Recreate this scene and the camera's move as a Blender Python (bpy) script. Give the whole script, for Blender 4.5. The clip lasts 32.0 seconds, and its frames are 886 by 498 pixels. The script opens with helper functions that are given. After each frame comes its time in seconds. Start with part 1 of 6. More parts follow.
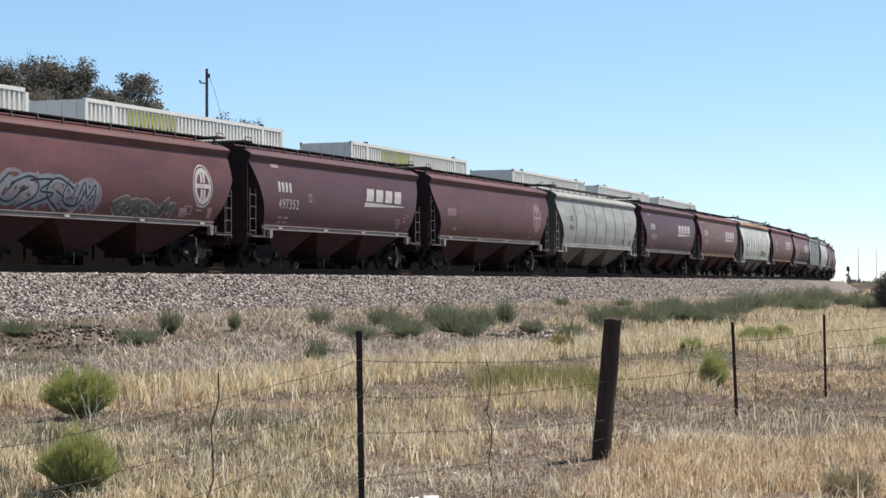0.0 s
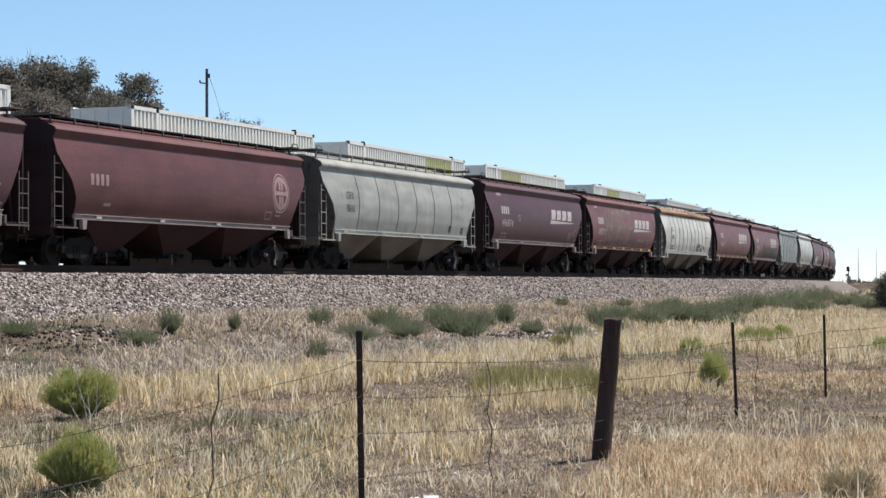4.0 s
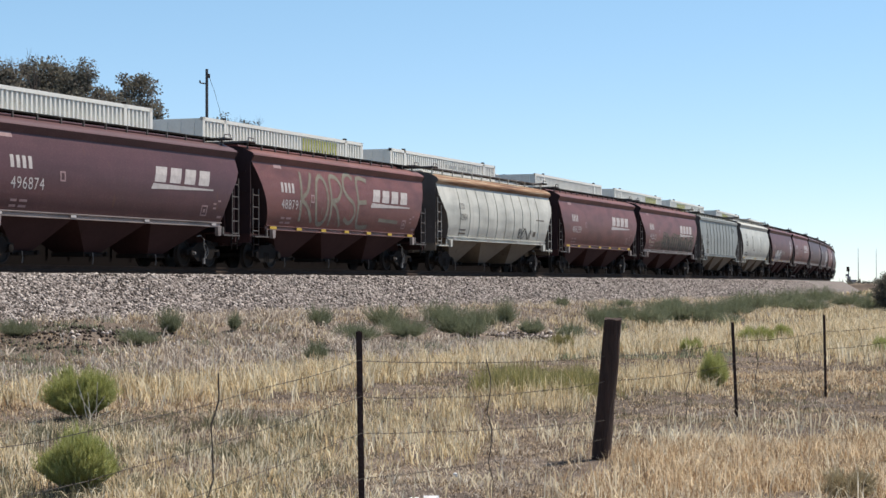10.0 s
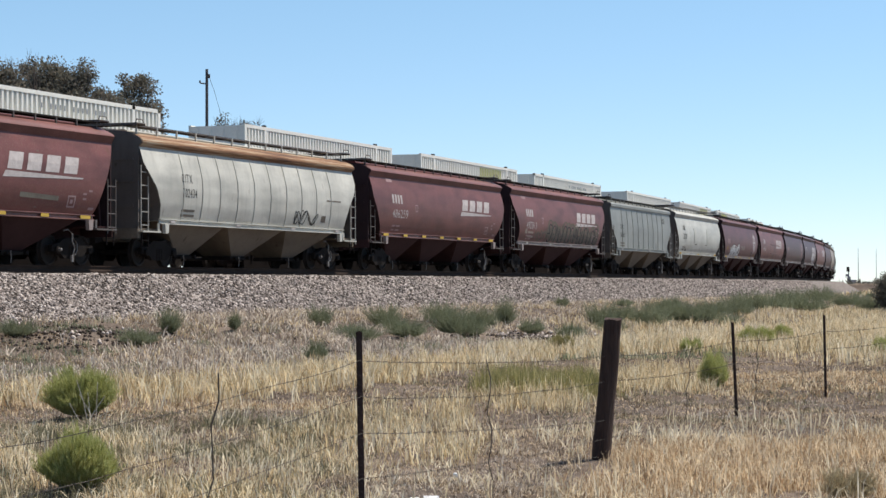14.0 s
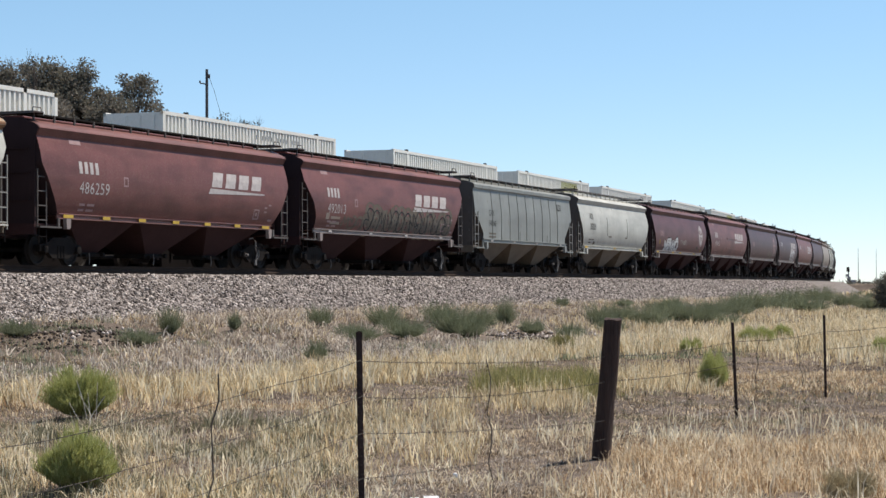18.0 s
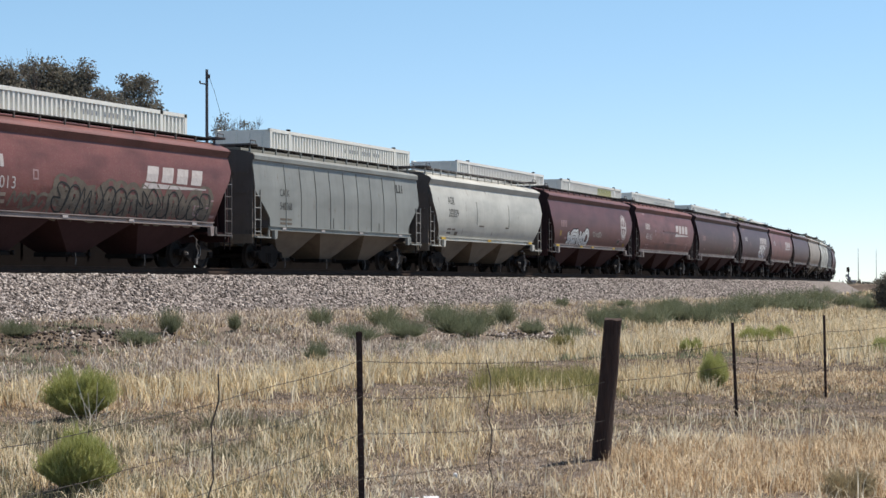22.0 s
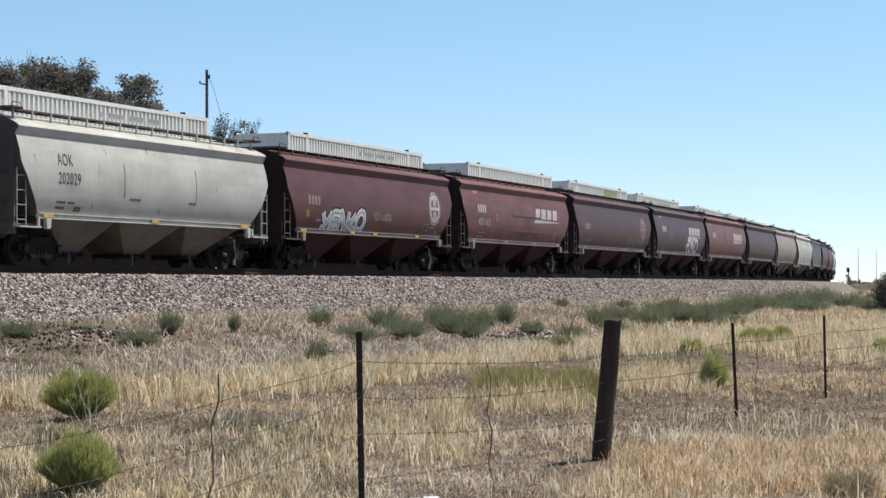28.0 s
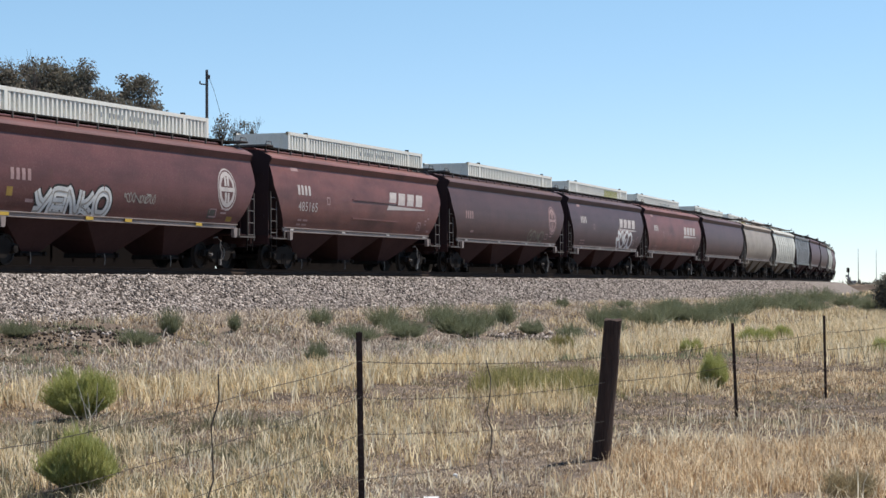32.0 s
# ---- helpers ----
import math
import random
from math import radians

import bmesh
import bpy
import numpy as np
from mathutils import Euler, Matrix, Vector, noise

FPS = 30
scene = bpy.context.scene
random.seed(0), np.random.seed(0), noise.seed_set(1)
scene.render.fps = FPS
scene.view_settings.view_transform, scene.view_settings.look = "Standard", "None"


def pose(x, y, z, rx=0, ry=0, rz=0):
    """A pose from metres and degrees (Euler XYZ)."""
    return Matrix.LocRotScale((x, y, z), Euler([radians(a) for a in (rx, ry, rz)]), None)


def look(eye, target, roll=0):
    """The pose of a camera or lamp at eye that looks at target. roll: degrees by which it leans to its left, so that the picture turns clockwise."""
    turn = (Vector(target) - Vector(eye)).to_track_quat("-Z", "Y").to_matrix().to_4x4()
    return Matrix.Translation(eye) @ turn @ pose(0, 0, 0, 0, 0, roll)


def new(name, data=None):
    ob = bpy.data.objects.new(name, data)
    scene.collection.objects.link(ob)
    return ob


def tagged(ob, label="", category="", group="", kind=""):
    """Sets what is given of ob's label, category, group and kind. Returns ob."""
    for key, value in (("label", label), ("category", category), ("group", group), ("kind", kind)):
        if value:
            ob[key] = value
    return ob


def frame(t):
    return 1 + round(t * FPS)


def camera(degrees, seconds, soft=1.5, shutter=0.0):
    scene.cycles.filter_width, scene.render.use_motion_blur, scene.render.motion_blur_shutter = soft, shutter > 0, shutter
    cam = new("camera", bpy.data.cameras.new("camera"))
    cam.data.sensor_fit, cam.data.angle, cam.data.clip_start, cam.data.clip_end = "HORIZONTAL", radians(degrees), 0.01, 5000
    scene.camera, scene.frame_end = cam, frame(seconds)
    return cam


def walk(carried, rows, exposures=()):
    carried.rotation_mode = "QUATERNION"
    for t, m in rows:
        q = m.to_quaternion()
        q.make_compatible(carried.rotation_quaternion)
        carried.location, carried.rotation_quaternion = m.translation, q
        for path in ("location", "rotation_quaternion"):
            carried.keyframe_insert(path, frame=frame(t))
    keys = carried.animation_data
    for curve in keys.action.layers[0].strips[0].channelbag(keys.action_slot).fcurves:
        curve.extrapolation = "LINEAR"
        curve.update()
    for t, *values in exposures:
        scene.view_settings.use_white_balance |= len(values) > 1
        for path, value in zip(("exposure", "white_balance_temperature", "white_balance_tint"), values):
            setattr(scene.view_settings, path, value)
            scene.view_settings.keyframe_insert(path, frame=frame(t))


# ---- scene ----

# ------------------------------------------------------------------ camera
EYE_Z = 1.6
cam = camera(24.655, 32.0, soft=1.48)
walk(cam, [(0.0, pose(0, 0, EYE_Z, 91.031, 0, 0) @ pose(0, 0, 0, 0, 0, -0.2)),
           (16.0, pose(0, 0, EYE_Z, 91.044, 0, 0) @ pose(0, 0, 0, 0, 0, -0.2)),
           (32.0, pose(0, 0, EYE_Z, 91.063, 0, 0) @ pose(0, 0, 0, 0, 0, -0.2))],
     exposures=[(0.0, 0.43, 6330, 9), (5.0, 0.43, 6330, 9), (9.0, 0.37, 6330, 9), (32.0, 0.36, 6330, 9)])

# ------------------------------------------------------------------ light
SUN_AZ, SUN_EL = radians(32), radians(61)      # from +x towards +y, and up
sun_dir = Vector((math.cos(SUN_EL) * math.cos(SUN_AZ), math.cos(SUN_EL) * math.sin(SUN_AZ), math.sin(SUN_EL)))
world = bpy.data.worlds.new("sky")
scene.world = world
world.use_nodes = True
wn = world.node_tree
sky = wn.nodes.new("ShaderNodeTexSky")
sky.sky_type, sky.sun_disc = "NISHITA", False
sky.sun_elevation, sky.sun_rotation = SUN_EL, radians(90) - SUN_AZ
sky.altitude, sky.air_density, sky.dust_density, sky.ozone_density = 1600, 0.8, 0.0, 2.0
wn.nodes["Background"].inputs[1].default_value = 0.124
hue = wn.nodes.new("ShaderNodeMix")
hue.data_type, hue.blend_type = "RGBA", "MULTIPLY"
hue.inputs[0].default_value, hue.inputs[7].default_value = 1.0, (0.95, 1.0, 0.905, 1)
wn.links.new(sky.outputs[0], hue.inputs[6])
# clear mountain air: the sky pales less towards the horizon
where, height, low = wn.nodes.new("ShaderNodeTexCoord"), wn.nodes.new("ShaderNodeSeparateXYZ"), wn.nodes.new("ShaderNodeMapRange")
low.inputs["From Min"].default_value, low.inputs["From Max"].default_value = 0.16, 0.0
wn.links.new(where.outputs["Generated"], height.inputs[0])
wn.links.new(height.outputs[2], low.inputs[0])
clear = wn.nodes.new("ShaderNodeMix")
clear.data_type, clear.blend_type = "RGBA", "MULTIPLY"
clear.inputs[7].default_value = (0.82, 0.765, 0.905, 1)
wn.links.new(low.outputs[0], clear.inputs[0])
wn.links.new(hue.outputs[2], clear.inputs[6])
wn.links.new(clear.outputs[2], wn.nodes["Background"].inputs[0])
sun = new("sun", bpy.data.lights.new("sun", "SUN"))
sun.data.energy, sun.data.angle, sun.data.color = 5.0, radians(0.5), (1.0, 0.91, 0.79)
sun.matrix_world = look(sun_dir * 200, (0, 0, 0))

# ------------------------------------------------------------------ materials
MATS = {}


def material(name, stops, scale=4.0, fine=40.0, rough=0.8, metal=0.0, bump=0.3, size=0.02, coords="Object",
             stretch=(1, 1, 1), detail=6.0, islands=0.0, objects=0.0, spec=0.3, thin=0.0):
    """A surface whose colour runs over stops by two scales of noise, with relief of that depth."""
    if name in MATS:
        return MATS[name]
    m = bpy.data.materials.new(name)
    m.use_nodes = True
    nt = m.node_tree
    bsdf = nt.nodes["Principled BSDF"]
    tc = nt.nodes.new("ShaderNodeTexCoord")
    mp = nt.nodes.new("ShaderNodeMapping")
    mp.inputs["Scale"].default_value = stretch
    nt.links.new(tc.outputs[coords], mp.inputs[0])
    big, small = nt.nodes.new("ShaderNodeTexNoise"), nt.nodes.new("ShaderNodeTexNoise")
    for n, s in ((big, scale), (small, fine)):
        n.inputs["Scale"].default_value, n.inputs["Detail"].default_value = s, detail
        nt.links.new(mp.outputs[0], n.inputs["Vector"])
    mix = nt.nodes.new("ShaderNodeMath")
    mix.operation = "MULTIPLY_ADD"
    mix.inputs[1].default_value = 0.45
    nt.links.new(small.outputs[0], mix.inputs[0])
    sc = nt.nodes.new("ShaderNodeMath")
    sc.operation = "MULTIPLY"
    sc.inputs[1].default_value = 0.55
    nt.links.new(big.outputs[0], sc.inputs[0])
    nt.links.new(sc.outputs[0], mix.inputs[2])
    last = mix
    for kind, amount in (("Random Per Island", islands), ("Random", objects)):
        if amount:
            info = nt.nodes.new("ShaderNodeNewGeometry" if kind == "Random Per Island" else "ShaderNodeObjectInfo")
            sh = nt.nodes.new("ShaderNodeMath")
            sh.operation = "MULTIPLY_ADD"
            sh.inputs[1].default_value = amount
            off = nt.nodes.new("ShaderNodeMath")
            off.operation = "ADD"
            off.inputs[1].default_value = -amount / 2
            nt.links.new(info.outputs[kind], sh.inputs[0])
            nt.links.new(last.outputs[0], sh.inputs[2])
            nt.links.new(sh.outputs[0], off.inputs[0])
            last = off
    ramp = nt.nodes.new("ShaderNodeValToRGB")
    els = ramp.color_ramp.elements
    while len(els) < len(stops):
        els.new(0.5)
    for e, (at, c) in zip(els, stops):
        e.position, e.color = at, (*c, 1)
    nt.links.new(last.outputs[0], ramp.inputs[0])
    nt.links.new(ramp.outputs[0], bsdf.inputs["Base Color"])
    bsdf.inputs["Roughness"].default_value, bsdf.inputs["Metallic"].default_value = rough, metal
    bsdf.inputs["Specular IOR Level"].default_value = spec
    if thin:
        tr, ms = nt.nodes.new("ShaderNodeBsdfTranslucent"), nt.nodes.new("ShaderNodeMixShader")
        ms.inputs[0].default_value = thin
        nt.links.new(ramp.outputs[0], tr.inputs["Color"])
        nt.links.new(bsdf.outputs[0], ms.inputs[1])
        nt.links.new(tr.outputs[0], ms.inputs[2])
        nt.links.new(ms.outputs[0], nt.nodes["Material Output"].inputs[0])
    if bump:
        b = nt.nodes.new("ShaderNodeBump")
        b.inputs["Strength"].default_value, b.inputs["Distance"].default_value = bump, size
        nt.links.new(small.outputs[0], b.inputs["Height"])
        nt.links.new(b.outputs[0], bsdf.inputs["Normal"])
    MATS[name] = m
    return m


def shade(c, k):
    return tuple(min(1.0, v * k) for v in c)


def paint(name, c, rust=(0.12, 0.055, 0.03), dust=0.5, rough=0.5, spec=0.35, streak=0.3):
    """Weathered wagon paint: chalked patches, rain streaks down the sides, dust thrown up from the track."""
    if name in MATS:
        return MATS[name]
    m = bpy.data.materials.new(name)
    m.use_nodes = True
    nt = m.node_tree
    bsdf = nt.nodes["Principled BSDF"]
    tc = nt.nodes.new("ShaderNodeTexCoord")
    info = nt.nodes.new("ShaderNodeObjectInfo")
    shift = nt.nodes.new("ShaderNodeVectorMath")
    shift.operation = "SCALE"
    shift.inputs["Scale"].default_value = 40.0
    rnd = nt.nodes.new("ShaderNodeCombineXYZ")
    nt.links.new(info.outputs["Random"], rnd.inputs[0])
    nt.links.new(info.outputs["Random"], rnd.inputs[1])
    nt.links.new(rnd.outputs[0], shift.inputs[0])
    add = nt.nodes.new("ShaderNodeVectorMath")
    nt.links.new(tc.outputs["Object"], add.inputs[0])
    nt.links.new(shift.outputs[0], add.inputs[1])

    def noise_at(stretch, scale, detail=5.0):
        mp = nt.nodes.new("ShaderNodeMapping")
        mp.inputs["Scale"].default_value = stretch
        n = nt.nodes.new("ShaderNodeTexNoise")
        n.inputs["Scale"].default_value, n.inputs["Detail"].default_value = scale, detail
        nt.links.new(add.outputs[0], mp.inputs[0])
        nt.links.new(mp.outputs[0], n.inputs["Vector"])
        return n

    def blend(a, b, fac_socket, lo, hi, amount):
        rng = nt.nodes.new("ShaderNodeMapRange")
        rng.inputs["From Min"].default_value, rng.inputs["From Max"].default_value = lo, hi
        rng.inputs["To Max"].default_value = amount
        nt.links.new(fac_socket, rng.inputs[0])
        mx = nt.nodes.new("ShaderNodeMix")
        mx.data_type = "RGBA"
        nt.links.new(rng.outputs[0], mx.inputs[0])
        for sock, v in ((mx.inputs[6], a), (mx.inputs[7], b)):
            if isinstance(v, tuple):
                sock.default_value = (*v, 1)
            else:
                nt.links.new(v, sock)
        return mx.outputs[2]

    patches, streaks, grain, spots = noise_at((1, 1, 1), 0.7), noise_at((1, 1, 0.06), 5.0), noise_at((1, 1, 1), 22.0), noise_at((1, 1, 0.5), 3.2, 8.0)
    col = blend(c, shade(c, 1.35), patches.outputs[0], 0.35, 0.7, 0.8)
    col = blend(col, shade(c, 0.62), streaks.outputs[0], 0.5, 0.78, streak)
    col = blend(col, (0.30, 0.23, 0.17), grain.outputs[0], 0.48, 0.8, 0.35 * dust)
    col = blend(col, rust, spots.outputs[0], 0.64, 0.74, 0.55)
    smears = noise_at((0.35, 1, 1), 1.6, 6.0)
    col = blend(col, shade(c, 0.45), smears.outputs[0], 0.46, 0.72, min(0.8, 0.75 * dust))
    nt.links.new(col, bsdf.inputs["Base Color"])
    bsdf.inputs["Roughness"].default_value = rough
    bsdf.inputs["Specular IOR Level"].default_value = spec
    b = nt.nodes.new("ShaderNodeBump")
    b.inputs["Strength"].default_value, b.inputs["Distance"].default_value = 0.25, 0.01
    nt.links.new(patches.outputs[0], b.inputs["Height"])
    nt.links.new(b.outputs[0], bsdf.inputs["Normal"])
    MATS[name] = m
    return m


PLUM = paint("plum_paint", (0.078, 0.030, 0.034))
PURPLE = paint("purple_paint", (0.070, 0.036, 0.041))
RED = paint("red_oxide_paint", (0.142, 0.049, 0.043), dust=0.9)
BROWN = paint("mineral_brown_paint", (0.100, 0.033, 0.032), dust=0.7)
DARKBROWN = paint("dark_brown_paint", (0.072, 0.032, 0.032))
WHITE = paint("off_white_paint", (0.41, 0.40, 0.36), dust=0.5, streak=0.2)
CREAM = paint("chalky_white_paint", (0.465, 0.45, 0.40), dust=0.6, streak=0.4)
GREY = paint("grey_green_paint", (0.215, 0.218, 0.202), dust=0.35, streak=0.3)
SLATE = paint("slate_grey_paint", (0.13, 0.125, 0.13))
GREYWHITE = paint("grey_white_paint", (0.315, 0.31, 0.28), dust=0.6, streak=0.35)
# wagon colour darkened to carry the shade under the body
UNDERSHADE = paint("shaded_underframe", (0.040, 0.020, 0.0205), rust=(0.03, 0.016, 0.012), dust=0.12, rough=0.85, spec=0.08)
# wagon ends: the shadow between wagons is put into these two dark colours
ENDSHADEGREY = paint("shaded_grey_end_sheet", (0.096, 0.084, 0.078), rust=(0.03, 0.02, 0.015), dust=0.3, rough=0.8)
ENDSHADE = paint("shaded_end_sheet", (0.036, 0.023, 0.025), rust=(0.03, 0.016, 0.012), dust=0.05, rough=0.85, spec=0.08)
# pale version: track grime plus underbody shade mixed into the colour
UNDERSHADEPALE = paint("shaded_grimy_pale_underframe", (0.13, 0.106, 0.082), rust=(0.03, 0.02, 0.014), dust=0.6, rough=0.85)
# sills: dust, and sun on the flange painted in as a lighter colour
SILL = paint("sunlit_dusty_sill_paint", (0.25, 0.20, 0.185), dust=0.9)
SILLRED = paint("sunlit_dusty_red_sill_paint", (0.19, 0.085, 0.075), dust=0.9)
TAN = paint("tan_paint", (0.26, 0.21, 0.17))
RUSTROOF = material("rusty_roof", [(0.36, (0.40, 0.34, 0.26)), (0.45, (0.30, 0.19, 0.11)), (0.52, (0.19, 0.09, 0.045)), (0.60, (0.08, 0.042, 0.028))],
                    scale=1.4, fine=7, stretch=(0.10, 1.6, 4.0), bump=0.2)
STEEL = material("dirty_steel", [(0.35, (0.012, 0.010, 0.0095)), (0.6, (0.021, 0.017, 0.0155)), (0.75, (0.036, 0.028, 0.024))], scale=3, fine=30, rough=0.9, spec=0.1)
TREAD = material("worn_wheel_steel", [(0.3, (0.013, 0.011, 0.0105)), (0.7, (0.032, 0.026, 0.023))], scale=3, fine=30, rough=0.75, spec=0.15)
WORN = material("worn_bare_steel", [(0.3, (0.09, 0.08, 0.075)), (0.7, (0.30, 0.27, 0.25))], scale=6, fine=30, rough=0.55, metal=0.3)
PALESTEEL = material("grey_painted_steel", [(0.3, (0.20, 0.19, 0.175)), (0.7, (0.34, 0.33, 0.30))], scale=3, fine=30, rough=0.65)
GALV = material("walkway_steel", [(0.3, (0.08, 0.068, 0.062)), (0.7, (0.155, 0.135, 0.125))], scale=3, fine=30, rough=0.65, metal=0.3)
LETTER_WHITE = material("faded_white_letters", [(0.3, (0.34, 0.30, 0.29)), (0.6, (0.50, 0.46, 0.45))], scale=5, fine=40, bump=0.05)
LETTER_BLACK = material("faded_black_letters", [(0.3, (0.03, 0.03, 0.03)), (0.7, (0.07, 0.07, 0.065))], scale=5, fine=40, bump=0.05)
YELLOW = material("yellow_reflector", [(0.3, (0.42, 0.27, 0.04)), (0.7, (0.58, 0.40, 0.08))], scale=5, fine=40, bump=0.05)
DULLYELLOW = material("dull_ochre_paint", [(0.3, (0.22, 0.14, 0.035)), (0.7, (0.34, 0.23, 0.06))], scale=5, fine=40, bump=0.05)
SPRAY_WHITE = material("white_spray_paint", [(0.3, (0.50, 0.50, 0.50)), (0.7, (0.72, 0.72, 0.72))], scale=3, fine=25, bump=0.05)
SPRAY_BLUE = material("pale_blue_spray_paint", [(0.3, (0.13, 0.155, 0.18)), (0.7, (0.26, 0.29, 0.33))], scale=3, fine=25, bump=0.05)
SPRAY_PINK = material("pink_grey_spray_paint", [(0.3, (0.28, 0.17, 0.17)), (0.7, (0.36, 0.26, 0.26))], scale=3, fine=25, bump=0.05)
SPRAY_GREEN = material("grey_green_spray_paint", [(0.3, (0.155, 0.12, 0.10)), (0.5, (0.19, 0.17, 0.135)), (0.7, (0.24, 0.235, 0.19))], scale=3, fine=25, bump=0.05)
SPRAY_OLIVE = material("olive_grey_spray_paint", [(0.3, (0.10, 0.075, 0.062)), (0.7, (0.165, 0.145, 0.115))], scale=3, fine=25, bump=0.05)
SPRAY_ASH = material("ash_grey_spray_paint", [(0.3, (0.06, 0.055, 0.048)), (0.7, (0.12, 0.11, 0.095))], scale=3, fine=25, bump=0.05)
SPRAY_HAZE = material("grey_pink_spray_paint", [(0.3, (0.15, 0.11, 0.12)), (0.5, (0.22, 0.19, 0.20)), (0.7, (0.33, 0.31, 0.33))], scale=1.2, fine=14, bump=0.05)
SPRAY_PALE = material("pale_grey_spray_paint", [(0.3, (0.22, 0.20, 0.18)), (0.7, (0.40, 0.38, 0.35))], scale=3, fine=25, bump=0.05)
SPRAY_BLACK = material("black_spray_paint", [(0.3, (0.02, 0.02, 0.02)), (0.7, (0.04, 0.04, 0.04))], scale=3, fine=25, bump=0.05)
BOX_WHITE = material("container_white", [(0.3, (0.76, 0.73, 0.65)), (0.6, (0.86, 0.83, 0.76)), (0.75, (0.68, 0.62, 0.53))], scale=0.8, fine=12, rough=0.55, objects=0.15)
BOX_YELLOW = material("container_yellow", [(0.3, (0.34, 0.33, 0.05)), (0.7, (0.46, 0.45, 0.12))], scale=3, fine=25, bump=0.05)
BOX_GREEN = material("container_dark_green", [(0.3, (0.10, 0.13, 0.05)), (0.7, (0.14, 0.17, 0.07))], scale=3, fine=25, bump=0.05)
WELL = paint("well_wagon_paint", (0.010, 0.008, 0.008), rust=(0.011, 0.008, 0.008), dust=0.0, rough=0.9, spec=0.05)
RAIL = material("rail_steel", [(0.3, (0.028, 0.019, 0.015)), (0.7, (0.06, 0.04, 0.03))], scale=3, fine=30, rough=0.85, spec=0.12)
TIE = material("creosoted_tie", [(0.3, (0.025, 0.02, 0.017)), (0.7, (0.055, 0.044, 0.036))], scale=3, fine=30, rough=0.9)
BALLAST = material("crushed_stone", [(0.28, (0.05, 0.042, 0.038)), (0.45, (0.15, 0.127, 0.115)), (0.6, (0.25, 0.215, 0.195)), (0.75, (0.38, 0.335, 0.305))],
                   scale=9, fine=26, rough=0.95, bump=1.0, size=0.05, detail=3)
STONE = material("ballast_stone", [(0.1, (0.050, 0.040, 0.036)), (0.5, (0.235, 0.197, 0.177)), (0.9, (0.55, 0.48, 0.44))], scale=2, fine=20, rough=0.95, bump=0.2, islands=1.0)
SOIL = material("dry_soil_and_thatch", [(0.3, (0.050, 0.039, 0.033)), (0.45, (0.102, 0.080, 0.066)), (0.56, (0.165, 0.130, 0.106)), (0.7, (0.26, 0.21, 0.17))],
                scale=0.35, fine=9, rough=1.0, bump=0.8, size=0.08, spec=0.1)
CLOD = material("dark_soil_clod", [(0.3, (0.030, 0.023, 0.020)), (0.6, (0.085, 0.066, 0.056)), (0.8, (0.15, 0.12, 0.10))], scale=2, fine=12, rough=1.0, bump=0.6, islands=0.4, spec=0.1)
STRAW = material("dry_straw", [(0.15, (0.30, 0.225, 0.125)), (0.5, (0.75, 0.575, 0.335)), (0.85, (0.94, 0.84, 0.60))], scale=1.6, fine=5, rough=0.8, bump=0, islands=0.9, spec=0.2, thin=0.5)
THATCH = material("grey_dead_grass", [(0.15, (0.13, 0.105, 0.078)), (0.5, (0.48, 0.385, 0.275)), (0.9, (0.90, 0.81, 0.64))], scale=1.6, fine=5, rough=0.9, bump=0, islands=1.0, spec=0.15, thin=0.5)
TAWNY = material("tawny_grass", [(0.15, (0.30, 0.19, 0.105)), (0.5, (0.61, 0.46, 0.29)), (0.85, (0.90, 0.76, 0.55))], scale=1.6, fine=5, rough=0.85, bump=0, islands=0.9, spec=0.2, thin=0.5)
DUSK = material("grey_brown_litter", [(0.15, (0.06, 0.044, 0.034)), (0.5, (0.26, 0.188, 0.122)), (0.9, (0.71, 0.57, 0.40))], scale=1.6, fine=5, rough=0.9, bump=0, islands=1.0, spec=0.15, thin=0.4)
ASH = material("ashen_dead_stalks", [(0.15, (0.20, 0.165, 0.14)), (0.5, (0.46, 0.38, 0.31)), (0.9, (0.78, 0.70, 0.60))], scale=1.6, fine=5, rough=0.9, bump=0, islands=1.0, spec=0.15, thin=0.4)
PALESTRAW = material("bleached_straw", [(0.15, (0.55, 0.46, 0.31)), (0.5, (0.84, 0.725, 0.52)), (0.9, (0.95, 0.87, 0.70))], scale=1.6, fine=5, rough=0.8, bump=0, islands=0.8, spec=0.2, thin=0.5)
GREENGRASS = material("greenish_grass", [(0.2, (0.16, 0.155, 0.055)), (0.5, (0.30, 0.275, 0.11)), (0.8, (0.48, 0.42, 0.21))], scale=0.5, fine=5, rough=0.85, bump=0, islands=0.6, spec=0.2, thin=0.5)
WEED = material("dusty_weed_green", [(0.2, (0.10, 0.095, 0.058)), (0.5, (0.205, 0.192, 0.118)), (0.8, (0.35, 0.32, 0.21))], scale=1, fine=8, rough=0.85, bump=0, islands=0.6, spec=0.2, thin=0.4)
BRUSH = material("rabbitbrush_green", [(0.2, (0.26, 0.285, 0.085)), (0.5, (0.41, 0.425, 0.16)), (0.8, (0.57, 0.56, 0.26))], scale=1, fine=8, rough=0.8, bump=0, islands=0.6, spec=0.2, thin=0.5)
SAGE = material("sage_green", [(0.2, (0.105, 0.125, 0.07)), (0.5, (0.205, 0.23, 0.14)), (0.8, (0.35, 0.36, 0.25))], scale=1, fine=8, rough=0.85, bump=0, islands=0.6, spec=0.2, thin=0.5)
